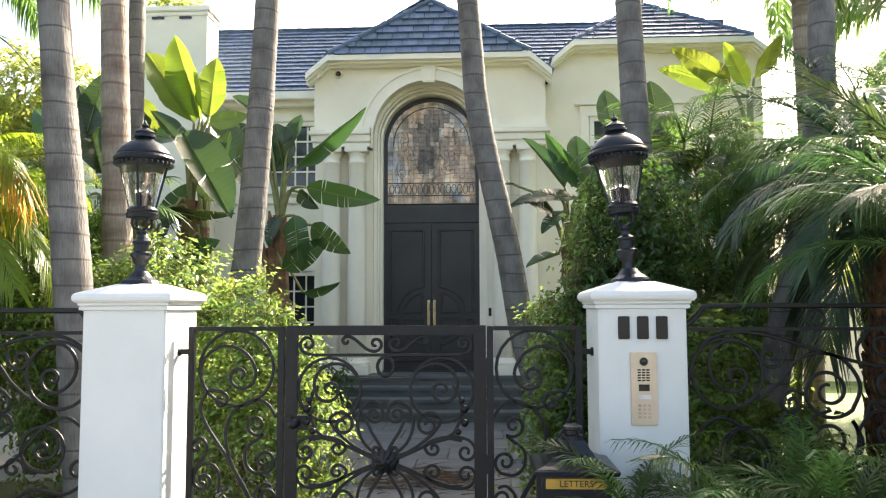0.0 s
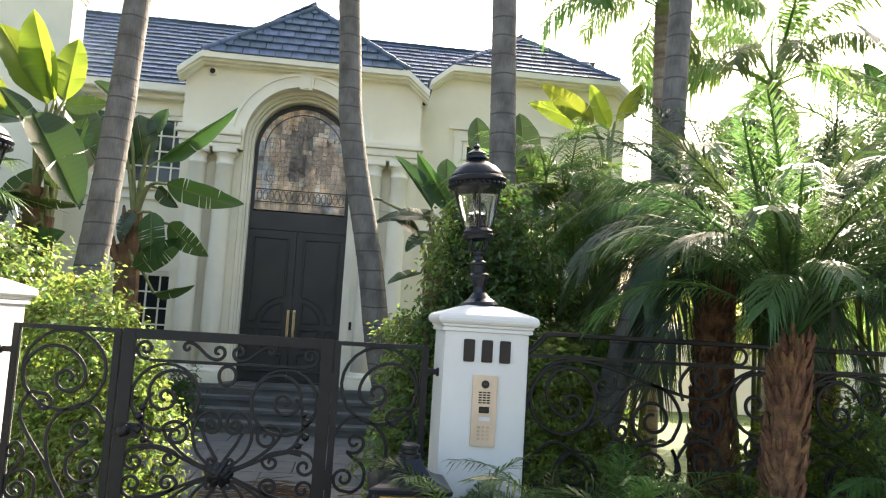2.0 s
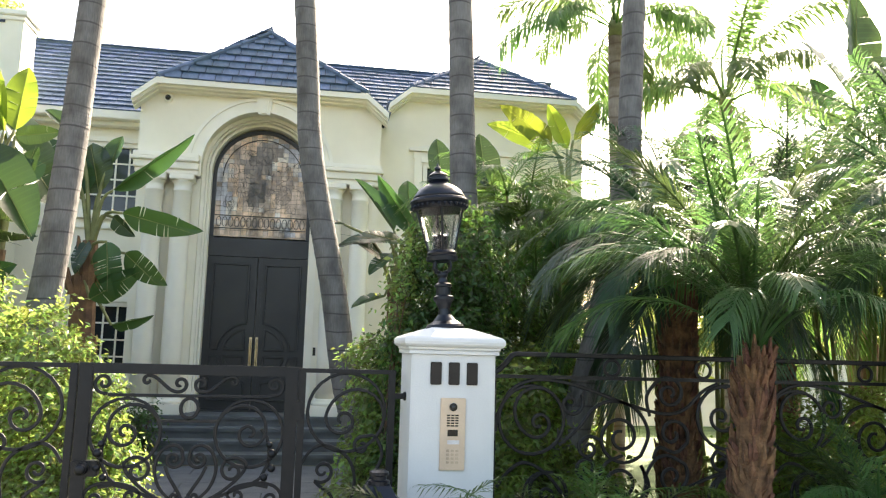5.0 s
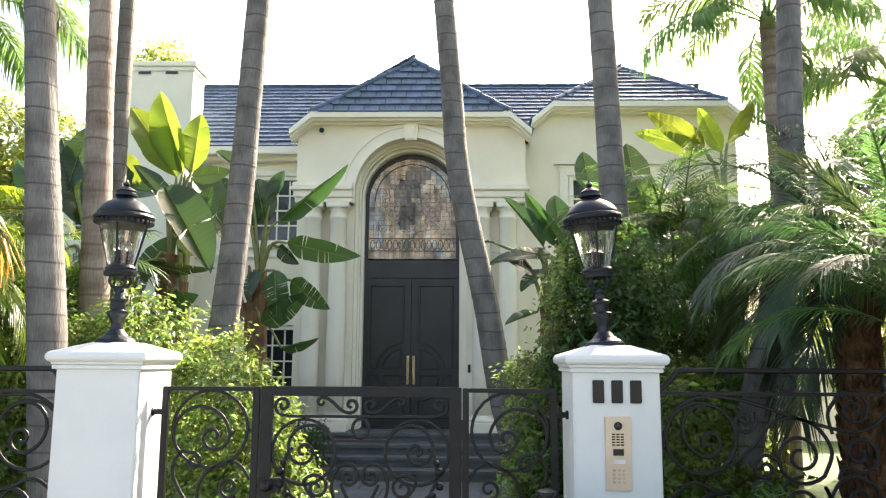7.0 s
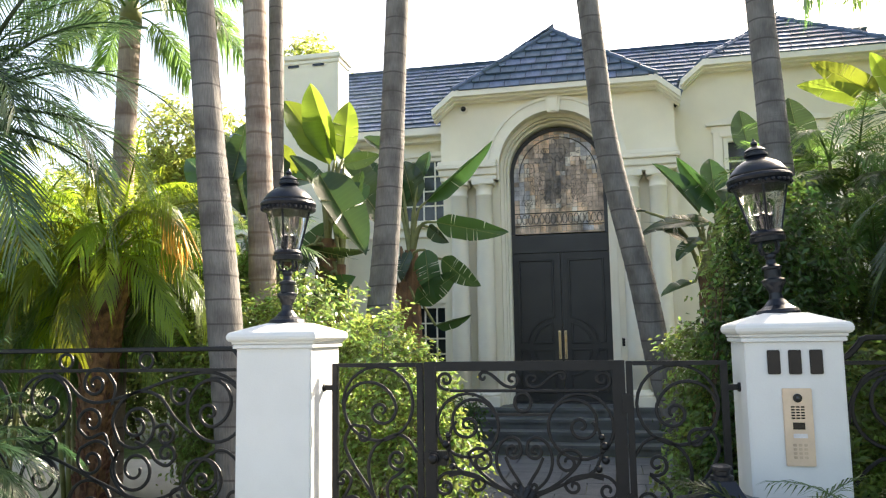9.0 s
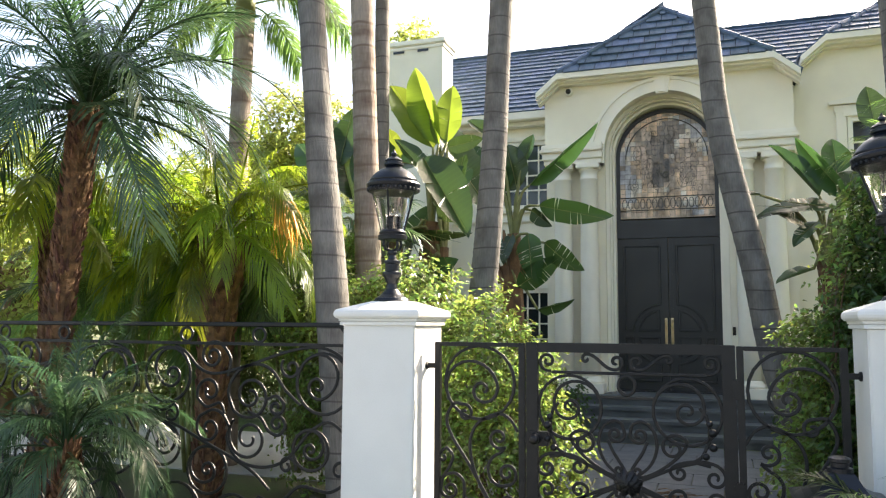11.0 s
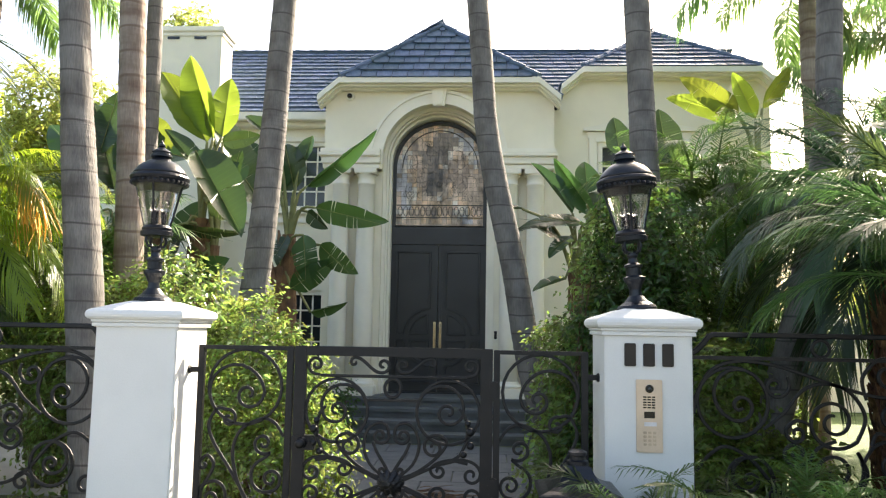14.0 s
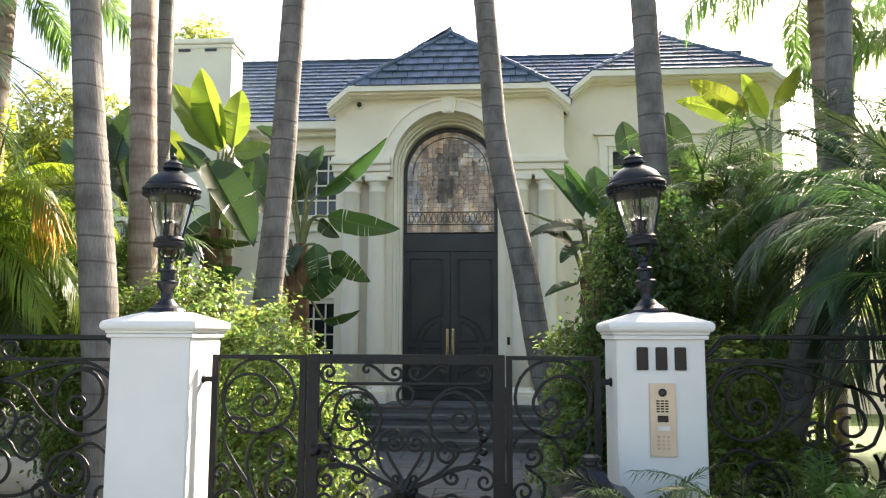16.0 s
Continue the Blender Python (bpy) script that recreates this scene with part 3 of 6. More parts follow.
for k in range(4):
    front = -1.30 + 0.31 * k
    z = 0.15 * (k + 1)
    part("riser", bowed(2.45 - 0.16 * k, front + 0.035, 0.15, z - 0.15, z - 0.05, 0), STEP, steps)
    part("tread", bowed(2.48 - 0.16 * k, front, 0.15, z - 0.05, z, 0.016), STEP, steps)
part("landing", slab(-1.96, 1.96, 0.152, 0.55, 0.0, 0.60), STEP, steps)

# small round security camera high on the portico
cctv = thing("security_camera", (-1.80, 13.5, 5.69), "small round dark security camera on the portico wall", "camera")
turned = Matrix.Rotation(radians(90), 4, "X")
part("mount", lathe(bmesh.new(), [(0.075, 0.0), (0.075, 0.03), (0.06, 0.045)], 16, turned), TRIM, cctv)
part("dome", lathe(bmesh.new(), [(0.045, 0.045), (0.042, 0.07), (0.02, 0.09)], 16, turned), PLASTIC, cctv, smooth=True)
# door bell button plate
bell = thing("doorbell", (0.76, 13.64, 1.62), "small dark doorbell plate beside the front door", "doorbell")
part("plate", slab(-0.025, 0.025, -0.015, 0.005, -0.07, 0.07, 0.005), DIGIT, bell)

# ---- gate pillars ----
def gate_pillar(x, label, z=0.0):
    p = thing("gate_pillar", (x, 5.28, z), label, "pillar", "gate pillars")
    part("shaft", slab(-0.245, 0.245, -0.245, 0.245, 0.0, 1.72, 0.008), PILLAR, p)
    part("plinth", slab(-0.28, 0.28, -0.28, 0.28, 0.0, 0.16, 0.012), PILLAR, p)
    bm = square_turn(bmesh.new(), [(0.246, 1.70), (0.262, 1.704), (0.262, 1.722), (0.255, 1.725), (0.267, 1.730), (0.268, 1.742), (0.282, 1.748), (0.291, 1.760), (0.293, 1.775), (0.289, 1.790), (0.279, 1.801), (0.262, 1.807), (0.19, 1.832), (0.11, 1.858)])
    part("cap", bm, PILLAR, p, "moulded white cap with a sloping top")
    return p


gate_pillar(-1.445, "white stucco gate pillar with a moulded cap")
gate_pillar(1.52, "white stucco gate pillar carrying the entry panel")
gate_pillar(5.80, "white stucco gate pillar among palm fronds", -0.07)


# ---- lanterns ----
def post_lantern(x, lean=0.0, turn=0.0, z=1.850):
    lamp = thing("post_lantern", (x, 5.28, z), "black cast-metal post lantern with clear glass, unlit", "lantern", "lanterns on the pillars")
    lamp.matrix_basis = pose(x, 5.28, z, 0, lean, turn) @ Matrix.Diagonal((1, 1, 1.045, 1))
    part("foot", lathe(bmesh.new(), [(0.118, 0), (0.118, 0.014), (0.108, 0.03), (0.10, 0.032), (0.072, 0.05), (0.05, 0.075), (0.042, 0.085)], 28), LAMP_BLACK, lamp, smooth=False)
    part("stem", lathe(bmesh.new(), [(0.038, 0.085), (0.034, 0.12), (0.05, 0.155), (0.064, 0.175), (0.064, 0.19), (0.045, 0.20), (0.045, 0.245), (0.054, 0.25), (0.054, 0.262), (0.03, 0.275), (0.024, 0.30), (0.032, 0.315), (0.03, 0.33)], 24), LAMP_BLACK, lamp)
    for k in range(4):
        a = radians(45 + 90 * k)
        pts = [(r * math.cos(a), r * math.sin(a), z) for r, z in ((0.012, 0.33), (0.055, 0.338), (0.068, 0.365), (0.06, 0.40))]
        part("cradle_arm", tube(bmesh.new(), pts, 0.009, 6), LAMP_BLACK, lamp)
    part("gallery_ring", lathe(bmesh.new(), [(0.075, 0.395), (0.096, 0.40), (0.098, 0.425), (0.088, 0.43), (0.092, 0.445), (0.078, 0.462)], 28), LAMP_BLACK, lamp)
    for k in range(4):
        a = radians(90 * k)
        pts = [(r * math.cos(a), r * math.sin(a), z) for r, z in ((0.078, 0.455), (0.142, 0.705))]
        part("cage_bar", tube(bmesh.new(), pts, 0.0075, 6), LAMP_BLACK, lamp)
        bm = bmesh.new()
        b = radians(90 * k + 90)
        for w, t in ((0.0, 0.002),):
            rows = []
            for r, z in ((0.077, 0.46), (0.14, 0.705)):
                rows.append([bm.verts.new((r * math.cos(a + (b - a) * s / 6), r * math.sin(a + (b - a) * s / 6), z)) for s in range(7)])
            for s in range(6):
                bm.faces.new((rows[0][s], rows[0][s + 1], rows[1][s + 1], rows[1][s]))
            bmesh.ops.solidify(bm, geom=bm.faces[:], thickness=0.002)
        part("glass_pane", bm, GLASS, lamp).visible_shadow = False
    part("rim", lathe(bmesh.new(), [(0.13, 0.70), (0.158, 0.702), (0.165, 0.72), (0.178, 0.735), (0.182, 0.75), (0.176, 0.762), (0.165, 0.768)], 32), LAMP_BLACK, lamp)
    bead = None
    for k in range(30):
        a = 2 * math.pi * k / 30
        m = Matrix.Translation((0.168 * math.cos(a), 0.168 * math.sin(a), 0.718))
        if bead is None:
            bm = bmesh.new()
            bmesh.ops.create_icosphere(bm, subdivisions=1, radius=0.013)
            bead = part("bead", bm, LAMP_BLACK, lamp, m=m).data
        else:
            part("bead", bead, LAMP_BLACK, lamp, m=m)
    part("roof", lathe(bmesh.new(), [(0.165, 0.768), (0.158, 0.785), (0.138, 0.812), (0.112, 0.835), (0.082, 0.852), (0.058, 0.862), (0.054, 0.875)], 32), LAMP_BLACK, lamp, smooth=True)
    part("crown", lathe(bmesh.new(), [(0.055, 0.872), (0.066, 0.88), (0.066, 0.892), (0.056, 0.898), (0.056, 0.905), (0.062, 0.91), (0.05, 0.92), (0.03, 0.932), (0.016, 0.94)], 24), LAMP_BLACK, lamp)
    part("finial", lathe(bmesh.new(), [(0.012, 0.938), (0.021, 0.948), (0.021, 0.957), (0.010, 0.968), (0.002, 0.985)], 12), LAMP_BLACK, lamp)
    for k in range(3):
        a = radians(30 + 120 * k)
        cx, cy = 0.033 * math.cos(a), 0.033 * math.sin(a)
        m = Matrix.Translation((cx, cy, 0))
        part("candle_socket", lathe(bmesh.new(), [(0.016, 0.455), (0.012, 0.47), (0.012, 0.54), (0.014, 0.542)], 10, m), LAMP_BLACK, lamp)
        part("bulb", lathe(bmesh.new(), [(0.010, 0.542), (0.018, 0.565), (0.016, 0.59), (0.007, 0.615), (0.002, 0.63)], 10, m), BULB, lamp, smooth=True)
    return lamp


post_lantern(-1.465, 0.3, 8)
post_lantern(1.505, -4.2, -4)
post_lantern(5.80, 0, 20, 1.780)

# ---- number bars and entry panel on the pillar ----
plate_y = 5.035
number = thing("house_number", (1.522, plate_y, 1.595), "three dark bars where the house number is fixed", "house number")
for x in (-0.105, 0.0, 0.105):
    part("bar", slab(x - 0.032, x + 0.032, -0.012, 0.002, -0.064, 0.064, 0.004), DIGIT, number)
panel = thing("entry_panel", (1.520, plate_y, 1.258), "brushed bronze door-entry panel with camera and keypad", "intercom")
part("faceplate", slab(-0.072, 0.072, -0.014, 0.002, -0.20, 0.20, 0.003), BRONZE, panel)
turned = Matrix.Rotation(radians(90), 4, "X")
part("lens_ring", lathe(bmesh.new(), [(0.023, 0.0), (0.023, 0.02), (0.019, 0.021)], 20, Matrix.Translation((0, 0, 0.15)) @ turned), PLASTIC, panel)
part("lens", lathe(bmesh.new(), [(0.012, 0.02), (0.010, 0.026), (0.004, 0.028)], 14, Matrix.Translation((0, 0, 0.15)) @ turned), WINDOW_GLASS, panel)
for i in range(3):
    for j in range(5):
        part("speaker_slot", slab(-0.026 + 0.024 * i - 0.009, -0.026 + 0.024 * i + 0.009, -0.016, -0.01, 0.104 - 0.0145 * j - 0.0038, 0.104 - 0.0145 * j + 0.0038), PLASTIC, panel)
part("display", slab(-0.030, 0.029, -0.0165, -0.01, -0.012, 0.024), PLASTIC, panel)
part("name_card", slab(-0.030, 0.038, -0.0165, -0.01, -0.056, -0.034), PAPER, panel)
for i in range(3):
    for j in range(4):
        part("key", slab(-0.026 + 0.026 * i - 0.009, -0.026 + 0.026 * i + 0.009, -0.018, -0.01, -0.092 - 0.021 * j - 0.007, -0.092 - 0.021 * j + 0.007, 0.002), KEY, panel)

# ---- wrought iron ----
GY = 5.25
BAR = (0.019, 0.014)


def spiral(c, r, start, turn, inner=0.18, way=1, steps=None):
    """Points from the outside in, round c."""
    n = steps or max(8, int(turn / 14))
    out = []
    for k in range(n + 1):
        t = k / n
        a = radians(start + way * turn * t)
        rr = r * (1 - (1 - inner) * t ** 0.8)
        out.append((c[0] + rr * math.cos(a), c[1] + rr * math.sin(a)))
    return out


def big_curl(c, r, start, way, inner=(0.0, 0.0)):
    """One wide turn, then a small curl set off-centre inside it."""
    out = []
    for k in range(65):
        t = k / 64
        a = radians(start + way * 980 * t)
        if t < 0.36:
            rr, u = r, 0.0
        elif t < 0.56:
            u = (t - 0.36) / 0.20
            u = u * u * (3 - 2 * u)
            rr = r * (1 - 0.55 * u)
        else:
            u = 1.0
            rr = r * (0.45 - 0.38 * ((t - 0.56) / 0.44) ** 0.8)
        out.append((c[0] + inner[0] * u + rr * math.cos(a), c[1] + inner[1] * u + rr * math.sin(a)))
    return out


def soft2(pts, n):
    return [(v.x, v.z) for v in soft_line([(x, 0, z) for x, z in pts], n)]


def soft_line(pts, n):
    """A soft line through points."""
    pts = [Vector(p) for p in pts]
    out = []
    for k in range(n):
        s = k / (n - 1) * (len(pts) - 1)
        i = min(int(s), len(pts) - 2)
        t = s - i
        p0, p1, p2, p3 = pts[max(i - 1, 0)], pts[i], pts[i + 1], pts[min(i + 2, len(pts) - 1)]
        out.append(0.5 * (2 * p1 + (p2 - p0) * t + (2 * p0 - 5 * p1 + 4 * p2 - p3) * t * t + (3 * p1 - p0 - 3 * p2 + p3) * t ** 3))
    return out


def curled_bar(pts, head=None, tail=None):
    """A bent bar; head and tail: (x, z, way, turn) of the curls into which its ends wind."""
    line = soft2(pts, 6 * len(pts))
    for end, at in ((tail, -1), (head, 0)):
        if end:
            x, z, way, turn = end
            p = line[at]
            c = spiral((x, z), math.dist(p, (x, z)), math.degrees(math.atan2(p[1] - z, p[0] - x)), turn, 0.2, way)[1:]
            line = line + c if at else c[::-1] + line
    return line


def hermite(p, tp, q, tq, n=12):
    out = []
    for k in range(1, n):
        t = k / n
        a, b, c, d = 2 * t**3 - 3 * t**2 + 1, t**3 - 2 * t**2 + t, -2 * t**3 + 3 * t**2, t**3 - t**2
        out.append(tuple(a * p[i] + b * tp[i] + c * q[i] + d * tq[i] for i in (0, 1)))
    return out


def two_scrolls(a, b, pull=1.0):
    """A bar that curls into a at one end and into b at the other. Each: (x, z, radius, angle where it leaves, turn, way)."""
    pa = spiral((a[0], a[1]), a[2], a[3], a[4], way=a[5])
    pb = spiral((b[0], b[1]), b[2], b[3], b[4], way=b[5])
    far = math.dist(pa[0], pb[0]) * pull
    ta = [(pa[0][i] - pa[1][i]) / max(1e-6, math.dist(pa[0], pa[1])) * far for i in (0, 1)]
    tb = [(pb[1][i] - pb[0][i]) / max(1e-6, math.dist(pb[0], pb[1])) * far for i in (0, 1)]
    return pa[::-1] + hermite(pa[0], ta, pb[0], tb) + pb


def scroll_part(pts, parent, mirror=None, y=GY, name="scroll", bar=BAR):
    for flip in ((1, -1) if mirror is not None else (1,)):
        line = [((x if flip == 1 else 2 * mirror - x), y, z) for x, z in pts]
        m = len(line)
        thick = [1.0 - 0.35 * max(0, (abs(k - m / 2) / (m / 2)) - 0.6) for k in range(m)]
        part(name, tube(bmesh.new(), line, thick, flat=bar), IRON, parent)


def frame_bars(bars, parent, y=GY, depth=0.035):
    for name, x0, x1, z0, z1 in bars:
        part(name, slab(x0, x1, y - depth / 2, y + depth / 2, z0, z1, 0.003), IRON, parent)


def side_panel(x0, x1, name, flip):
    """The fixed iron panel between pillar and gate leaf."""
    pan = thing(name, ((x0 + x1) / 2, GY, 0), "black wrought-iron fixed gate panel with large scrolls", "gate panel", "gate")
    hw = (x1 - x0) / 2
    frame_bars([("stile", -hw, -hw + 0.038, 0.05, 1.60), ("stile", hw - 0.04, hw, 0.05, 1.60), ("top_rail", -hw + 0.038, hw - 0.04, 1.575, 1.60), ("bottom_rail", -hw + 0.038, hw - 0.04, 0.05, 0.09)], pan, 0.0)
    s = -1 if flip else 1

    def add(pts):
        scroll_part([(s * x, z) for x, z in pts], pan, None, 0.0)

    add(big_curl((0.0, 1.352), 0.225, 200, -1, (0.02, -0.045)))
    add(curled_bar([(-0.115, 1.215), (-0.17, 1.215), (-0.214, 1.12), (-0.174, 1.008), (-0.06, 0.84), (0.081, 0.61), (0.16, 0.44)], (-0.095, 1.16, -1, 420)))
    add(curled_bar([(0.245, 1.06), (0.19, 1.14), (0.108, 1.164), (-0.013, 1.098), (-0.06, 0.983), (-0.04, 0.842), (0.014, 0.714), (0.081, 0.59), (0.12, 0.46)]))
    add(curled_bar([(0.17, 0.965), (0.13, 0.93), (0.085, 0.90), (0.058, 0.85), (0.07, 0.778), (0.125, 0.735), (0.20, 0.745)], (0.125, 1.02, -1, 480), (0.175, 0.81, 1, 480)))
    add(curled_bar([(-0.25, 0.915), (-0.214, 0.94), (-0.173, 0.89), (-0.205, 0.81), (-0.25, 0.75)], (-0.235, 0.885, 1, 330)))
    add(curled_bar([(-0.10, 0.62), (-0.10, 0.74), (-0.16, 0.79), (-0.235, 0.76), (-0.25, 0.68)], None, (-0.19, 0.69, 1, 470)))
    add(curled_bar([(0.22, 0.66), (0.17, 0.67), (0.12, 0.61), (0.16, 0.54)], None, (0.19, 0.60, 1, 400)))
    add(curled_bar([(-0.06, 0.60), (-0.14, 0.50), (-0.24, 0.42), (-0.235, 0.30)], None, (-0.17, 0.32, 1, 470)))
    add(big_curl((0.02, 0.27), 0.155, 160, 1, (0.02, 0.03)))
    return pan


side_panel(-1.14, -0.555, "gate_side_panel", False)
side_panel(0.652, 1.21, "gate_side_panel", True)
for x, sx in ((-1.17, -1), (1.24, 1)):
    for z in (1.45, 0.35):
        br = thing("gate_bracket", (x, GY, z), "short black iron bracket fixing the gate to its pillar", "bracket", "gate brackets")
        part("arm", slab(-0.035, 0.035, -0.014, 0.014, -0.016, 0.016, 0.003), IRON, br)
        part("wall_plate", lathe(bmesh.new(), [(0.026, 0), (0.026, 0.012), (0.018, 0.018)], 12, Matrix.Translation((sx * 0.035, 0, 0)) @ Matrix.Rotation(radians(-90 * sx), 4, "Y")), IRON, br)

GX = 0.05
gate = thing("gate_leaf", (GX, GY, 0), "black wrought-iron gate with mirrored scrolls and a leafy rosette", "gate", "gate")
frame_bars([("stile", -0.597, -0.525, 0.04, 1.605), ("stile", 0.525, 0.597, 0.04, 1.605), ("top_rail", -0.525, 0.525, 1.548, 1.605), ("bottom_rail", -0.525, 0.525, 0.04, 0.10)], gate, 0.0)


def gate_scroll(pts):
    scroll_part(pts, gate, 0.0, 0.0)


part("frieze_bar", tube(bmesh.new(), [(-0.44, 0, 1.43), (0.44, 0, 1.43)], 1.0, flat=(0.018, 0.014)), IRON, gate)
part("stretcher", slab(-0.155, 0.155, -0.006, 0.006, 1.283, 1.298), IRON, gate)
part("ring", tube(bmesh.new(), [(0.048 * math.cos(a), 0, 1.362 + 0.055 * math.sin(a)) for a in np.linspace(0, 2 * math.pi, 25)], 1.0, flat=BAR), IRON, gate)
# frieze: a scroll at each end of the bar and a pair of S bars
gate_scroll(spiral((0.465, 1.495), 0.062, 250, 520, 0.15, 1))
gate_scroll(two_scrolls((0.06, 1.497, 0.05, 300, 420, -1), (0.235, 1.512, 0.032, 120, 330, -1), 0.9))
# large upper circles with their inner curls
gate_scroll(big_curl((0.335, 1.225), 0.188, 165, -1, (0.0, 0.0)))
# the heart scrolls below
for up in (1, -1):
    flip = lambda pts: [(x, 0.81 + up * (z - 0.81)) for x, z in pts]
    gate_scroll(flip(curled_bar([(0.014, 1.078), (0.032, 1.14), (0.085, 1.158), (0.143, 1.115), (0.165, 1.02), (0.13, 0.92), (0.05, 0.845)], (0.068, 1.082, 1, 470))))
    gate_scroll(flip(curled_bar([(0.112, 1.045), (0.085, 0.985), (0.05, 0.93), (0.022, 0.885)], None, (0.052, 0.878, 1, 420))))
gate_scroll(two_scrolls((0.255, 1.02, 0.082, 40, 500, 1), (0.05, 0.835, 0.02, 30, 60, 1), 0.7))
# side hooks with buds
gate_scroll([(0.40, 1.25), (0.435, 1.21), (0.452, 1.14), (0.448, 1.06), (0.41, 0.98), (0.36, 0.945)])
# diagonal arms from the rosette, each with a pair of curls
gate_scroll(two_scrolls((0.475, 0.865, 0.065, 60, 470, -1), (0.285, 0.885, 0.045, 200, 380, 1), 1.0))
gate_scroll(two_scrolls((0.475, 0.735, 0.065, -60, 470, 1), (0.285, 0.745, 0.05, 150, 400, -1), 1.0))
gate_scroll([(0.05, 0.815), (0.16, 0.865), (0.28, 0.92), (0.38, 0.945), (0.455, 0.93)])
gate_scroll([(0.05, 0.80), (0.16, 0.755), (0.28, 0.70), (0.38, 0.668), (0.455, 0.668)])
# lower hearts, mirrored about the rosette
gate_scroll(two_scrolls((0.255, 0.59, 0.082, -40, 500, -1), (0.05, 0.78, 0.02, -30, 60, -1), 0.7))
gate_scroll(big_curl((0.335, 0.36), 0.188, 195, 1, (0.0, 0.0)))
part("stretcher", slab(-0.155, 0.155, -0.006, 0.006, 0.30, 0.315), IRON, gate)
bm = bmesh.new()
random.seed(5)
for ring, r, n in ((0, 0.028, 5), (1, 0.048, 8), (2, 0.058, 10)):
    for k in range(n):
        a = 2 * math.pi * (k + 0.5 * ring) / n
        m = Matrix.Translation((r * math.cos(a), -0.03 + 0.009 * ring, 0.81 + r * math.sin(a))) @ Matrix.Rotation(-a, 4, "Y") @ Matrix.Rotation(0.5, 4, "Z") @ Matrix.Diagonal((0.032, 0.012, 0.02, 1))
        bmesh.ops.create_icosphere(bm, subdivisions=1, radius=1.0, matrix=m)
bmesh.ops.create_icosphere(bm, subdivisions=1, radius=0.02, matrix=Matrix.Translation((0, -0.035, 0.81)))
part("rosette", bm, IRON, gate, "cast iron leaf rosette")
for sx in (1, -1):
    for x, z, r in ((0.452, 1.165, 0.020), (0.468, 1.115, 0.026), (0.470, 1.035, 0.024), (0.43, 0.985, 0.022)):
        bm = bmesh.new()
        bmesh.ops.create_icosphere(bm, subdivisions=2, radius=r, matrix=Matrix.Translation((sx * x, -0.012, z)))
        part("bud", bm, IRON, gate, smooth=True)
bm = slab(-0.60, -0.46, -0.03, 0.03, 0.99, 1.075, 0.005)
lock = part("lock_case", bm, IRON, gate)
part("knob", lathe(bmesh.new(), [(0.034, 0), (0.034, 0.01), (0.014, 0.016), (0.014, 0.035), (0.03, 0.045), (0.028, 0.062), (0.01, 0.068)], 16, Matrix.Translation((-0.535, -0.03, 1.035)) @ Matrix.Rotation(radians(90), 4, "X")), IRON, lock, smooth=True)
for z in (1.36, 0.8):
    part("hinge", slab(0.575, 0.625, -0.03, 0.03, z - 0.055, z + 0.055, 0.004), IRON, gate)


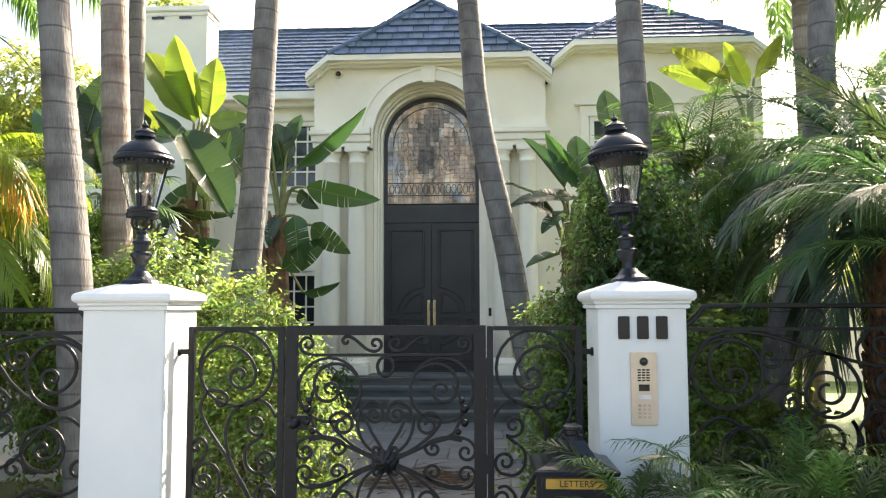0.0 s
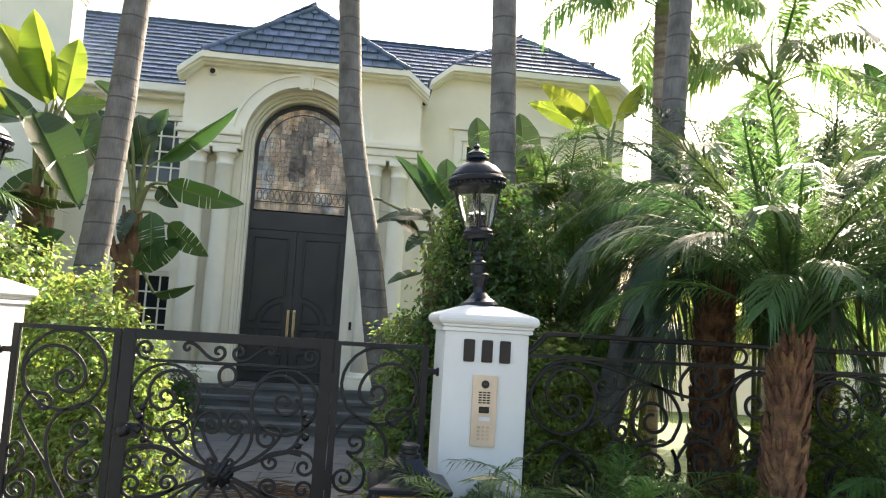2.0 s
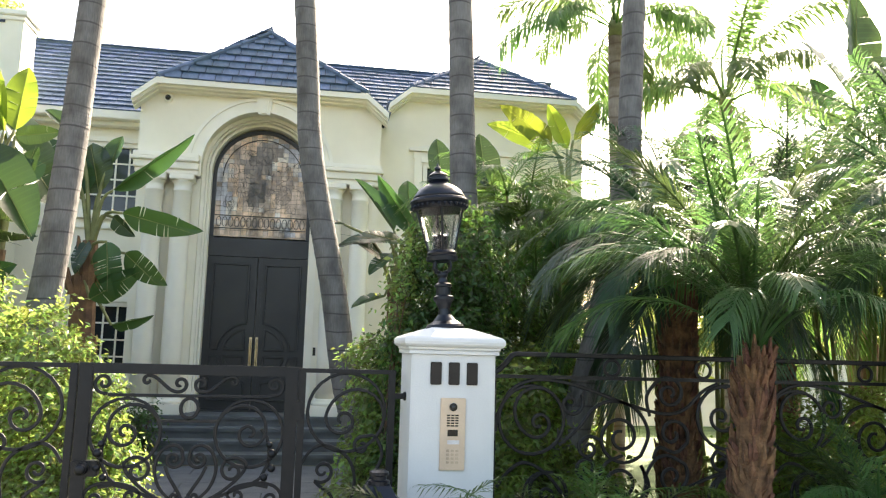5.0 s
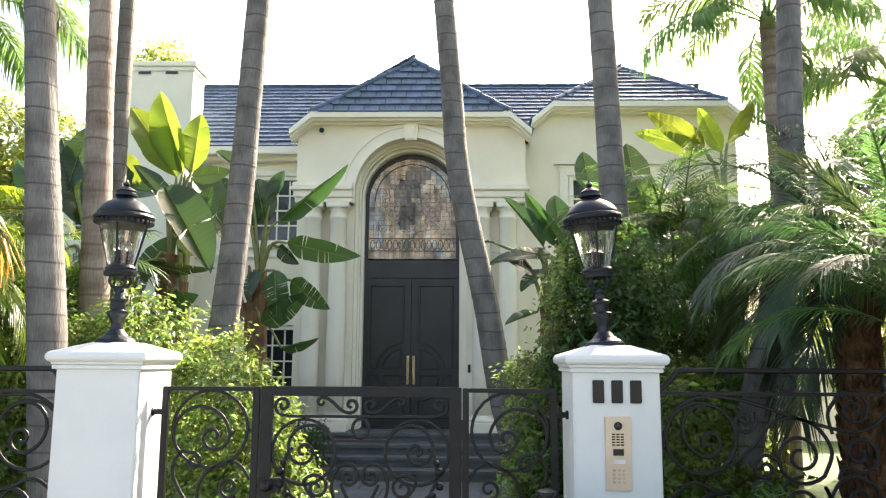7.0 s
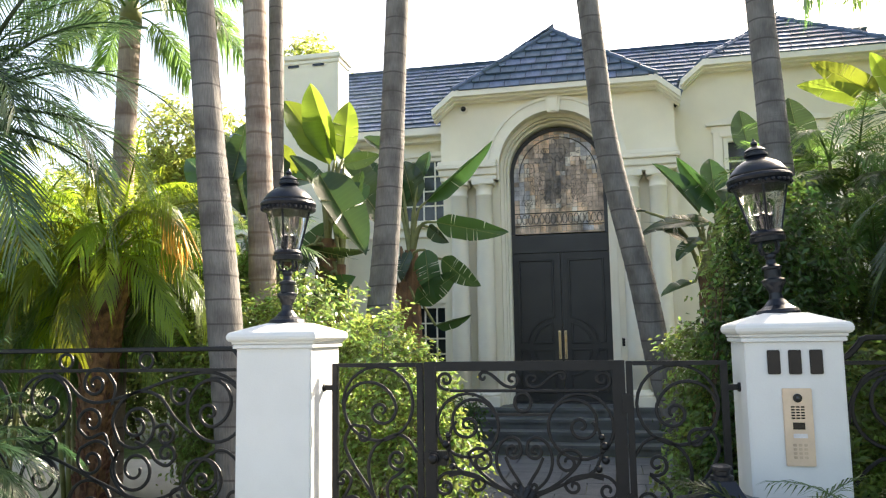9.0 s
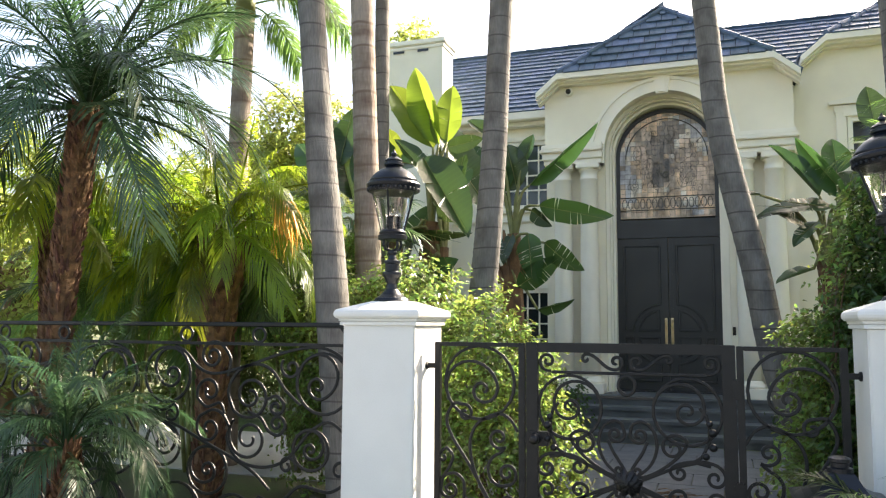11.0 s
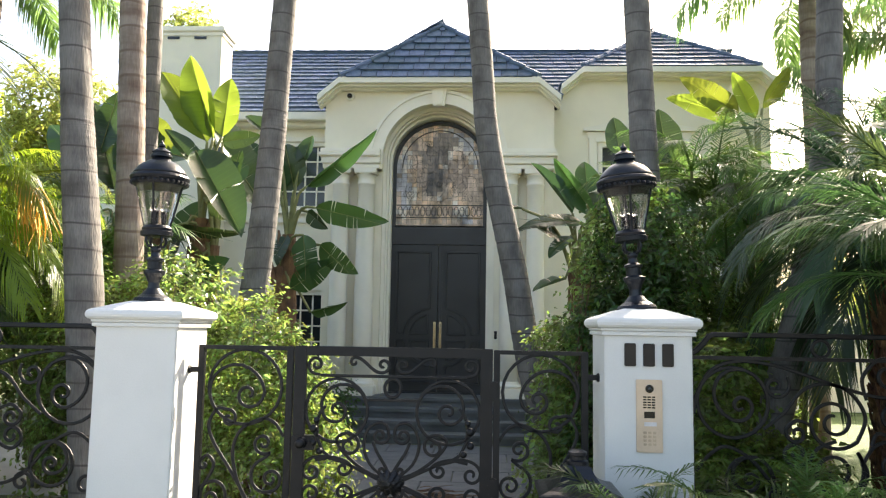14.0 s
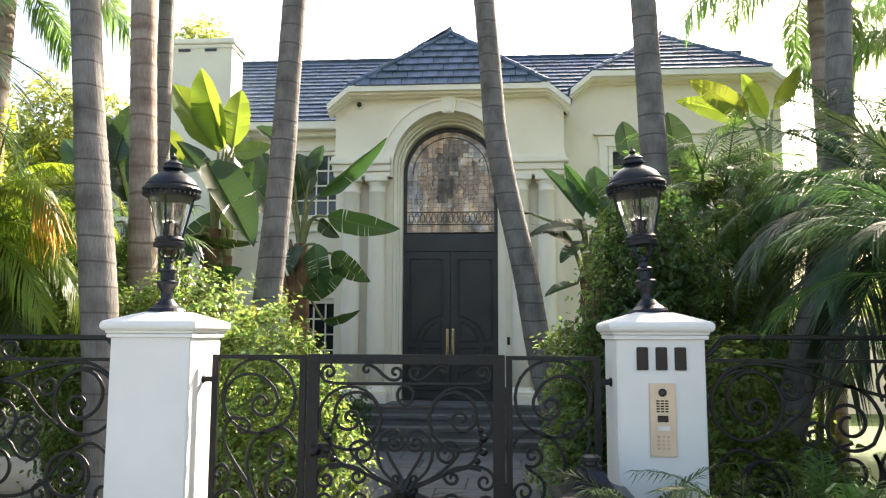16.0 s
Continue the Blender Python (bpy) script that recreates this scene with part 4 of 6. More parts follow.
# ---- fences ----
def fence_run(x0, x1, flip, label, rail):
    """Iron fence between pillars: two top rails joined by a swept end, and panels of large scrolls below; u runs away from the gate."""
    run = thing("iron_fence", ((x0 + x1) / 2, 5.28, 0), label, "fence", "fences")
    long = x1 - x0
    side = -1 if flip else 1

    def along(u):
        return side * (u - long / 2)

    a, b = -long / 2, long / 2
    frame_bars([("lower_top_rail", a, b, rail - 0.022, rail), ("bottom_rail", a, b, 0.10, 0.14)], run, 0.0, 0.03)
    top = [(0.0, rail), (0.05, rail + 0.03), (0.09, rail + 0.07), (0.125, rail + 0.115), (0.15, rail + 0.125), (long, rail + 0.125)]
    part("top_rail", tube(bmesh.new(), [(along(u), 0, z) for u, z in top], 1.0, flat=(0.032, 0.03)), IRON, run)
    for x in (a + 0.014, b - 0.014):
        frame_bars([("post", x - 0.014, x + 0.014, 0.0, rail - 0.022)], run, 0.0, 0.028)
    wide = 1.77
    for k in range(round(long / wide)):
        def add(pts):
            scroll_part([(along(wide * k + u), z + rail - 1.60) for u, z in pts], run, None, 0.0, bar=(0.021, 0.016))

        add([(0.03, 1.26), *soft2([(0.04, 1.36), (0.08, 1.44), (0.14, 1.52), (0.27, 1.57), (0.45, 1.56), (0.64, 1.51), (0.88, 1.43), (1.12, 1.375), (1.26, 1.41), (1.38, 1.52), (1.48, 1.57)], 44)])
        add(big_curl((0.255, 1.33), 0.205, 60, 1, (0.045, -0.02)))
        add(spiral((0.505, 1.43), 0.088, 40, 480, 0.15, -1))
        add(curled_bar([(1.02, 1.36), (1.00, 1.48), (1.06, 1.57)], None, (1.15, 1.50, -1, 560)))
        add(curled_bar([(0.43, 1.18), (0.55, 1.28), (0.66, 1.41), (0.79, 1.45), (0.93, 1.40), (1.01, 1.26), (0.96, 1.12)], None, (0.83, 1.23, -1, 600)))
        add(curled_bar([(0.70, 1.21), (0.62, 1.235), (0.56, 1.19)], None, (0.62, 1.16, 1, 420)))
        add(curled_bar([(0.84, 1.12), (0.74, 1.08), (0.68, 1.00), (0.60, 0.97), (0.545, 1.02)], None, (0.61, 1.045, -1, 420)))
        add(curled_bar([(0.04, 0.93), (0.12, 1.03), (0.22, 1.075), (0.36, 1.00), (0.52, 0.82), (0.70, 0.75), (0.90, 0.78), (1.01, 0.92), (0.96, 1.06)], None, (0.835, 0.94, -1, 600)))
        add(big_curl((0.345, 0.885), 0.135, 80, 1, (0.0, 0.0)))
        add(spiral((0.525, 0.77), 0.075, 200, 470, 0.15, -1))
        add(curled_bar([(1.04, 1.10), (1.08, 1.17), (1.19, 1.14), (1.27, 1.20)], None, (1.17, 1.25, 1, 430)))
        add(curled_bar([(0.98, 0.98), (1.05, 1.09), (1.14, 1.12), (1.25, 1.07)], None, (1.165, 0.99, -1, 470)))
        add(soft2([(1.55, 1.03), (1.41, 0.985), (1.19, 0.89), (0.97, 0.80), (0.79, 0.71), (0.66, 0.60)], 30))
        add(big_curl((1.17, 0.70), 0.165, 60, -1, (0.0, 0.0)))
        add(big_curl((1.54, 1.36), 0.20, 120, -1, (-0.04, 0.0)))
        add(curled_bar([(1.47, 1.15), (1.58, 1.10), (1.70, 1.13)], (1.50, 1.08, 1, 400)))
        add(big_curl((1.56, 0.86), 0.15, 80, 1, (0.0, 0.0)))
        add(curled_bar([(0.06, 0.70), (0.20, 0.62), (0.42, 0.64), (0.58, 0.52), (0.74, 0.55)], (0.12, 0.76, -1, 420), (0.68, 0.46, -1, 470)))
        add(big_curl((0.30, 0.38), 0.19, 100, 1, (0.03, 0.0)))
        add(big_curl((0.95, 0.38), 0.17, 100, -1, (0.0, 0.0)))
        add(big_curl((1.42, 0.40), 0.20, 100, 1, (0.0, 0.02)))
        for u in (0.77, 1.385):
            ring = [(along(wide * k + u) + 0.05 * math.cos(t), 0, rail + 0.052 + 0.05 * math.sin(t)) for t in np.linspace(0, 2 * math.pi, 21)]
            part("ring", tube(bmesh.new(), ring, 1.0, flat=BAR), IRON, run)
    return run


fence_run(1.80, 5.50, False, "black wrought-iron garden fence with scrolls in front of dark shrubs", 1.59)
fence_run(-8.75, -1.70, True, "black wrought-iron garden fence with scrolls beside the path", 1.575)

# ---- letter box ----
mail = thing("letter_box", (1.085, 4.72, 0), "black cast-iron pedestal letter box with a gold plate", "letter box")
part("pedestal", square_turn(bmesh.new(), [(0.13, 0), (0.13, 0.05), (0.09, 0.08), (0.08, 0.38), (0.09, 0.44), (0.14, 0.48)]), LAMP_BLACK, mail)
part("body", slab(-0.175, 0.175, -0.15, 0.15, 0.48, 0.885, 0.008), LAMP_BLACK, mail)
part("roof", square_turn(bmesh.new(), [(0.200, 0.885), (0.206, 0.890), (0.210, 0.908), (0.196, 0.916), (0.160, 0.926), (0.128, 0.942), (0.102, 0.964), (0.082, 0.992), (0.066, 1.022), (0.056, 1.035)]), LAMP_BLACK, mail, "hipped roof with cast scale pattern")
part("finial", lathe(bmesh.new(), [(0.056, 1.035), (0.056, 1.055), (0.04, 1.06), (0.04, 1.08), (0.05, 1.085), (0.05, 1.10), (0.03, 1.11)], 16), LAMP_BLACK, mail)
plate = part("name_plate", slab(-0.15, 0.15, -0.158, -0.149, 0.815, 0.865, 0.002), GOLD, mail, "gold plate with raised lettering")
curve = bpy.data.curves.new("lettering", "FONT")
curve.body, curve.size, curve.extrude, curve.align_x, curve.align_y = "LETTERS", 0.045, 0.002, "CENTER", "CENTER"
shape = new("lettering_shape", curve)
letters = bpy.data.meshes.new_from_object(shape.evaluated_get(bpy.context.evaluated_depsgraph_get()))
bpy.data.objects.remove(shape)
letters.materials.clear()
letters.materials.append(DIGIT)
part("lettering", letters, DIGIT, plate, m=pose(0, -0.1595, 0.84, 90, 0, 0))
part("slot", slab(-0.13, 0.13, -0.156, -0.149, 0.74, 0.77), PLASTIC, mail)

# ---- plant materials ----
BARK = banded(material("grey_ringed_palm_bark", (0.178, 0.164, 0.148), 0.85, amount=0.34, noise_scale=6.0, second=(0.085, 0.076, 0.067), bump=0.9, fine=70, stretch=(0.9, 0.9, 0.7)), 1.5, (0.068, 0.060, 0.052), 2, 0.028, 1.3)
HUSK_BARK = banded(material("warm_brown_palm_bark", (0.30, 0.245, 0.20), 0.9, amount=0.35, noise_scale=5, second=(0.15, 0.10, 0.075), bump=0.9, fine=60, stretch=(0.45, 0.45, 1.3)), 1.2, (0.16, 0.11, 0.08), 2, 0.05, 3)
FIBRE = material("brown_palm_fibre", (0.16, 0.074, 0.037), 0.9, amount=0.4, noise_scale=12, second=(0.045, 0.021, 0.011), bump=1.0, fine=60, random_tint=0.3, island=True)
FROND = material("palm_leaflet", (0.070, 0.130, 0.042), 0.36, amount=0.15, noise_scale=3, random_tint=0.38, bump=0, translucent=0.52)
# backlit glow of the fronds put into a yellower, brighter leaflet colour
FROND_SUNNY = material("sunlit_palm_leaflet", (0.12, 0.175, 0.022), 0.32, spec=0.45, amount=0.15, noise_scale=3, random_tint=0.4, bump=0, translucent=0.66)
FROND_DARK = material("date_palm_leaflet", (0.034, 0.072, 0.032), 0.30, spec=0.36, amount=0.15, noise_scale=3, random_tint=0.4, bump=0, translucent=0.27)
FROND_LIME = material("areca_leaflet", (0.060, 0.115, 0.030), 0.32, spec=0.4, amount=0.15, noise_scale=3, random_tint=0.4, bump=0, translucent=0.55)
# date palm green made lighter, for the fronds that stand in the light
FROND_LIT = material("lit_date_palm_leaflet", (0.050, 0.100, 0.032), 0.30, spec=0.38, amount=0.15, noise_scale=3, random_tint=0.4, bump=0, translucent=0.42)
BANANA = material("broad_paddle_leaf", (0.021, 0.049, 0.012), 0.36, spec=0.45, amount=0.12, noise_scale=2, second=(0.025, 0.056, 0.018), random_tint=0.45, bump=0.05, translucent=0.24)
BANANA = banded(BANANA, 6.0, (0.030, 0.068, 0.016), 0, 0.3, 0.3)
# lighter copy of BANANA: sun through the top blades, put into the colour
LIT_BANANA = banded(material("sunlit_paddle_leaf", (0.085, 0.130, 0.020), 0.5, spec=0.3, amount=0.12, noise_scale=2, random_tint=0.25, bump=0.05, translucent=0.5), 6.0, (0.06, 0.115, 0.02), 0, 0.3, 0.3)
RIB = material("leaf_stalk", (0.20, 0.21, 0.07), 0.5, amount=0.2)
SHEATH = material("brown_leaf_sheath", (0.20, 0.11, 0.05), 0.85, amount=0.35, noise_scale=8, second=(0.09, 0.05, 0.03), bump=0.6)
JASMINE = material("bright_shrub_leaf", (0.115, 0.172, 0.045), 0.30, spec=0.7, amount=0.1, random_tint=0.6, island=True, bump=0, translucent=0.47)
IVY = material("dark_ivy_leaf", (0.042, 0.084, 0.020), 0.34, amount=0.1, random_tint=0.55, island=True, bump=0, translucent=0.42)
BRIGHT_HEDGE = material("sunlit_hedge_leaf", (0.100, 0.150, 0.040), 0.36, spec=0.6, amount=0.1, random_tint=0.5, island=True, bump=0, translucent=0.62)
HEDGE = material("garden_shrub_leaf", (0.095, 0.140, 0.036), 0.42, amount=0.1, random_tint=0.45, island=True, bump=0, translucent=0.45)
FAR_LEAF = material("far_tree_leaf", (0.18, 0.22, 0.06), 0.5, amount=0.1, random_tint=0.4, island=True, bump=0, translucent=0.55)
TWIG = material("dry_brown_twig", (0.16, 0.10, 0.06), 0.9, amount=0.3)
ORANGE = material("orange_seed_strand", (0.75, 0.42, 0.05), 0.5, amount=0.2)
GRASS = material("lawn_grass", (0.075, 0.125, 0.03), 0.9, amount=0.25, noise_scale=3, bump=1.0, fine=150)
WHITE_WALL = material("white_garden_wall", (0.75, 0.73, 0.68), 0.85, amount=0.06, noise_scale=2)


# ---- palms ----
def smooth_line(pts, n):
    """A soft line through points."""
    pts = [Vector(p) for p in pts]
    out = []
    for k in range(n):
        s = k / (n - 1) * (len(pts) - 1)
        i = min(int(s), len(pts) - 2)
        t = s - i
        p0, p1, p2, p3 = pts[max(i - 1, 0)], pts[i], pts[i + 1], pts[min(i + 2, len(pts) - 1)]
        out.append(0.5 * (2 * p1 + (p2 - p0) * t + (2 * p0 - 5 * p1 + 4 * p2 - p3) * t * t + (3 * p1 - p0 - 3 * p2 + p3) * t ** 3))
    return out


def ringed_trunk(name, pts, r0, r1, parent, bark):
    line = smooth_line(pts, 220)
    rad = []
    at, step = 0, random.randrange(3, 6)
    for k in range(len(line)):
        base = r0 + (r1 - r0) * k / (len(line) - 1) + 0.10 * r0 * math.exp(-k / 15)
        if k - at >= step:
            at, step = k, random.randrange(3, 6)
        rad.append(base * (1.022 - 0.030 * (k - at) / step) * random.uniform(0.996, 1.004))
    return part(name, tube(bmesh.new(), line, rad, 18), bark, parent, smooth=True)


def leaflet_strip(verts, faces, root, way, length, width, sag, normal):
    side = way.cross(normal).normalized() * width / 2
    mid = root + way * length * 0.5 - Vector((0, 0, 1)) * sag * 0.25
    tip = root + way * length - Vector((0, 0, 1)) * sag
    k = len(verts)
    verts += [root - side * 0.5, root + side * 0.5, mid - side, mid + side, tip]
    faces += [(k, k + 1, k + 3, k + 2), (k + 2, k + 3, k + 4)]


def arched_frond(length, e0, bend, pairs, leaf, width, sag, mat, seed, bare=0.2, fwd=0.9, vee=0.25, plume=0.0):
    """A feather leaf along +x that leaves at e0 degrees and bends over under its weight; one metre is its full length.
    plume: how far the leaflets turn out of the blade's plane."""
    rnd = random.Random(seed)
    n, step = 16, length / 16
    p, pts = Vector((0, 0, 0)), [Vector((0, 0, 0))]
    sway = rnd.uniform(-0.12, 0.12)
    for k in range(n):
        a = radians(e0 - bend * ((k + 0.5) / n) ** 1.25)
        p = p + Vector((math.cos(a), sway * (k / n), math.sin(a))) * step
        pts.append(p)
    verts, faces = [], []
    for k in range(n):
        i = len(verts)
        for c, w in ((pts[k], 0.011 * (1 - 0.85 * k / n) + 0.0015), (pts[k + 1], 0.011 * (1 - 0.85 * (k + 1) / n) + 0.0015)):
            verts += [c + Vector((0, -w, 0)), c + Vector((0, w, 0)), c + Vector((0, 0, -w))]
        for u, v in ((0, 1), (1, 2), (2, 0)):
            faces.append((i + u, i + v, i + 3 + v, i + 3 + u))
    for m in range(pairs):
        s = bare + (1 - bare) * (m + 0.5 * rnd.random()) / pairs
        f = min(s * n, n - 0.001)
        i = int(f)
        p, t = pts[i].lerp(pts[i + 1], f - i), (pts[i + 1] - pts[i]).normalized()
        u = (s - bare) / (1 - bare)
        size = leaf * (0.35 + 0.65 * math.sin(math.pi * min(1.0, 0.16 + 0.74 * u))) * rnd.uniform(0.85, 1.08)
        up = Vector((0, 1, 0)).cross(t) * -1
        for sign in (1, -1):
            lift = vee + rnd.uniform(-0.1, 0.1) + plume * rnd.uniform(-1, 1)
            way = (t * (fwd + 0.5 * u) + Vector((0, sign * rnd.uniform(0.8, 1.0), 0)) + up * lift).normalized()
            flat = way.cross(t).normalized()
            leaflet_strip(verts, faces, p, way, size, width, sag * size * rnd.uniform(0.6, 1.4), flat)
    me = bpy.data.meshes.new("frond")
    me.from_pydata([tuple(v) for v in verts], [], faces)
    me.materials.append(mat)
    return me


def ages(mat, steps, pairs, leaf, width, sag, seed, **more):
    """Fronds of one kind of palm from the upright young ones to the hanging old ones."""
    return [[arched_frond(1.0, e0, bend, pairs, leaf, width, sag, mat, seed + 10 * k + j, **more) for j in range(2)] for k, (e0, bend) in enumerate(steps)]


ARCH = [(84, 52), (77, 76), (67, 94), (55, 106), (42, 112), (26, 112), (8, 96)]
DATE = ages(FROND_DARK, ARCH, 54, 0.24, 0.0085, 0.6, 100, vee=0.2, fwd=1.25)
DATE_LIT = ages(FROND_LIT, ARCH, 50, 0.24, 0.0074, 0.55, 200, bare=0.28, vee=0.22, fwd=1.2)
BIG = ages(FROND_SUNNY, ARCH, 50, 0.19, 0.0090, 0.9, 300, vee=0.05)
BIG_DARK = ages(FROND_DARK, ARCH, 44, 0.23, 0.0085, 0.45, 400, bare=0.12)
ARECA = ages(FROND_LIME, ARCH[1:6], 28, 0.27, 0.014, 0.5, 500, bare=0.22)
QUEEN = ages(FROND, [(80, 50), (66, 75), (52, 95), (40, 105), (26, 90)], 100, 0.22, 0.0115, 0.8, 600, bare=0.36, vee=0.0, plume=0.8, fwd=0.5)
KING = ages(FROND, ARCH[1:], 56, 0.27, 0.016, 0.55, 700, bare=0.12)


def crown(parent, at, kinds, count, size, seed, first=0.0, young=0.0, old=1.0):
    """Fronds set round a palm's head on the golden angle, the upright ones in the middle."""
    rnd = random.Random(seed)
    for k in range(count):
        age = young + (old - young) * (k + rnd.random()) / count
        az = first + 137.5 * k + rnd.uniform(-14, 14)
        m = Matrix.Translation(at) @ Matrix.Rotation(radians(az), 4, "Z") @ Matrix.Rotation(radians(rnd.uniform(-7, 7)), 4, "Y") @ Matrix.Rotation(rnd.uniform(-0.25, 0.25), 4, "X") @ Matrix.Scale(size * rnd.uniform(0.8, 1.1), 4)
        pick = kinds[min(len(kinds) - 1, int(age * len(kinds)))]
        part("frond", pick[k % 2], FROND, parent, m=m)


def tall_palm(pts, r0, r1, top, seed, fronds=9, size=2.1, label="tall palm with a smooth grey ringed trunk", leaves=None, bark=BARK):
    base = pts[0]
    tree = thing("palm_tree", base, label, "palm tree", "tall palms")
    line = [Vector(p) - Vector(base) for p in pts]
    way = (line[-1] - line[-2]).normalized()
    head = line[-1] + way * (top - pts[-1][2])
    ringed_trunk("trunk", line + [head], r0, r1, tree, bark)
    shaft = [head, head + way * 0.45, head + way * 0.8] if leaves is None else [head, head + way * 0.2, head + way * 0.35]
    part("crownshaft", tube(bmesh.new(), shaft, [r1 * 1.12, r1 * 1.0, r1 * 0.45], 14), RIB, tree, smooth=True)
    crown(tree, head + way * (0.75 if leaves is None else 0.1), leaves or KING, fronds, size, seed)
    return tree


random.seed(31)
tall_palm([(-2.42, 6.6, 0.0), (-2.63, 6.6, 2.12), (-2.75, 6.6, 3.2), (-2.85, 6.6, 4.25)], 0.155, 0.108, 11.6, 1)
tall_palm([(-2.88, 8.0, 0.0), (-2.94, 8.0, 2.43), (-3.04, 8.0, 4.82)], 0.15, 0.115, 11.0, 2, bark=HUSK_BARK)
tall_palm([(-3.35, 9.2, 0.0), (-3.34, 9.2, 2.5), (-3.36, 9.2, 5.2)], 0.10, 0.085, 10.4, 3)
tall_palm([(-2.05, 8.5, 0.0), (-1.81, 8.5, 2.12), (-1.69, 8.5, 3.6), (-1.62, 8.5, 5.0)], 0.155, 0.118, 12.2, 4)
tall_palm([(1.55, 9.5, 0.0), (1.14, 9.5, 1.2), (0.92, 9.5, 2.4), (0.60, 9.5, 3.96), (0.47, 9.5, 5.48)], 0.16, 0.12, 12.5, 5)
tall_palm([(2.42, 8.5, 0.0), (2.30, 8.5, 2.0), (2.21, 8.5, 3.57), (2.155, 8.5, 4.9)], 0.16, 0.12, 12.0, 6)
tall_palm([(2.85, 7.5, 0.0), (3.12, 7.5, 1.1), (3.38, 7.5, 2.1), (3.63, 7.5, 3.52), (3.67, 7.5, 4.46)], 0.155, 0.10, 11.5, 7)
tall_palm([(8.7, 9.0, 0.0), (8.68, 9.0, 4.2), (8.72, 9.0, 6.3)], 0.17, 0.15, 12.5, 8, bark=HUSK_BARK)
tall_palm([(10.3, 9.0, 0.0), (10.15, 9.0, 3.0), (9.94, 9.0, 6.1)], 0.14, 0.12, 13.5, 9, bark=HUSK_BARK)
tall_palm([(12.05, 9.0, 0.0), (12.08, 9.0, 2.8), (12.18, 9.0, 6.5)], 0.13, 0.11, 14.0, 10, bark=HUSK_BARK)
tall_palm([(4.72, 10.5, 0.0), (4.76, 10.5, 3.5), (4.74, 10.5, 5.2)], 0.12, 0.10, 6.15, 11, 20, 1.8, "slender queen palm with airy drooping fronds", QUEEN, HUSK_BARK)
tall_palm([(7.50, 12.5, 0.0), (7.58, 12.5, 3.0), (7.56, 12.5, 4.9)], 0.13, 0.11, 5.95, 12, 20, 2.5, "slender queen palm with airy upright fronds", QUEEN, HUSK_BARK)
tall_palm([(-5.07, 8.6, 0.0), (-5.04, 8.6, 3.0), (-5.0, 8.6, 5.2)], 0.13, 0.12, 5.6, 13, 20, 1.7, "slender queen palm with hanging feathery fronds", QUEEN, HUSK_BARK)


def date_palm(base, head, r, count, size, seed, label="small date palm with a rough brown trunk and arching fronds", kinds=None, young=0.0, old=1.0, swell=0.0):
    tree = thing("date_palm", base, label, "palm tree", "date palms")
    top = Vector(head) - Vector(base)
    rnd = random.Random(seed)
    line = smooth_line([(0, 0, 0), top * 0.5 + Vector((rnd.uniform(-.05, .05), 0, 0)), top], 14)
    girth = [r * (0.88 + swell * max(0.0, (k - 5) / 8) ** 1.5) for k in range(14)]
    bm = tube(bmesh.new(), line, girth, 10)
    for k in range(int(190 * top.length)):
        s = rnd.random()
        i = min(int(s * 13), 12)
        p = line[i].lerp(line[i + 1], s * 13 - i)
        a = rnd.uniform(0, 2 * math.pi)
        out = Vector((math.cos(a), math.sin(a), 0))
        q = p + out * girth[i] * 0.9
        tube(bm, [q, q + out * 0.028 + Vector((0, 0, 0.04)), q + out * rnd.uniform(0.03, 0.055) + Vector((0, 0, rnd.uniform(0.06, 0.13)))], [0.024, 0.018, 0.005], 4)
    part("trunk", bm, FIBRE, tree)
    crown(tree, top, kinds or DATE, count, size, seed, 77 * seed, young, old)
    return tree


date_palm((3.56, 6.2, 0), (3.48, 6.2, 2.35), 0.13, 48, 1.55, 1, young=0.12)
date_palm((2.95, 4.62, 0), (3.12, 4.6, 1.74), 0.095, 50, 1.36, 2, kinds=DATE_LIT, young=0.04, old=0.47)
date_palm((4.42, 5.02, 0), (4.80, 5.0, 2.48), 0.095, 50, 1.45, 3, young=0.1, old=0.75)
date_palm((5.50, 4.60, 0), (5.74, 4.6, 1.44), 0.085, 26, 0.72, 4, young=0.2)
date_palm((6.0, 4.75, 0), (6.50, 4.75, 1.54), 0.10, 32, 0.85, 5, young=0.1)
date_palm((4.05, 7.6, 0), (4.05, 7.5, 2.9), 0.09, 42, 1.35, 16)
date_palm((5.1, 7.4, 0), (5.15, 7.4, 2.85), 0.10, 42, 1.45, 17)
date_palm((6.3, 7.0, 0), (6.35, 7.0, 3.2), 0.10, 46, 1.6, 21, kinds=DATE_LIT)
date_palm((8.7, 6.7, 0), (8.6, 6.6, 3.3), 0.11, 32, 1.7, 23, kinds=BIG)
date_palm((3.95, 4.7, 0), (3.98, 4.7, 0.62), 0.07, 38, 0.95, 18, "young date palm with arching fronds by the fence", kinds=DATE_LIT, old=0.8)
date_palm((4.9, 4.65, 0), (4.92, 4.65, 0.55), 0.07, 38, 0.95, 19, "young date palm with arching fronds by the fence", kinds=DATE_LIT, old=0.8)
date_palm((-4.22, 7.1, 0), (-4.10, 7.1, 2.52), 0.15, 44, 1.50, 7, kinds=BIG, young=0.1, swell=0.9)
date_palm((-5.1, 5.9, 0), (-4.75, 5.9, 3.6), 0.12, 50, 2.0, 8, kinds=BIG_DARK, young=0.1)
date_palm((-3.55, 4.75, 0), (-3.6, 4.72, 0.85), 0.07, 36, 1.0, 9, "young date palm with pale fronds in front of the fence")
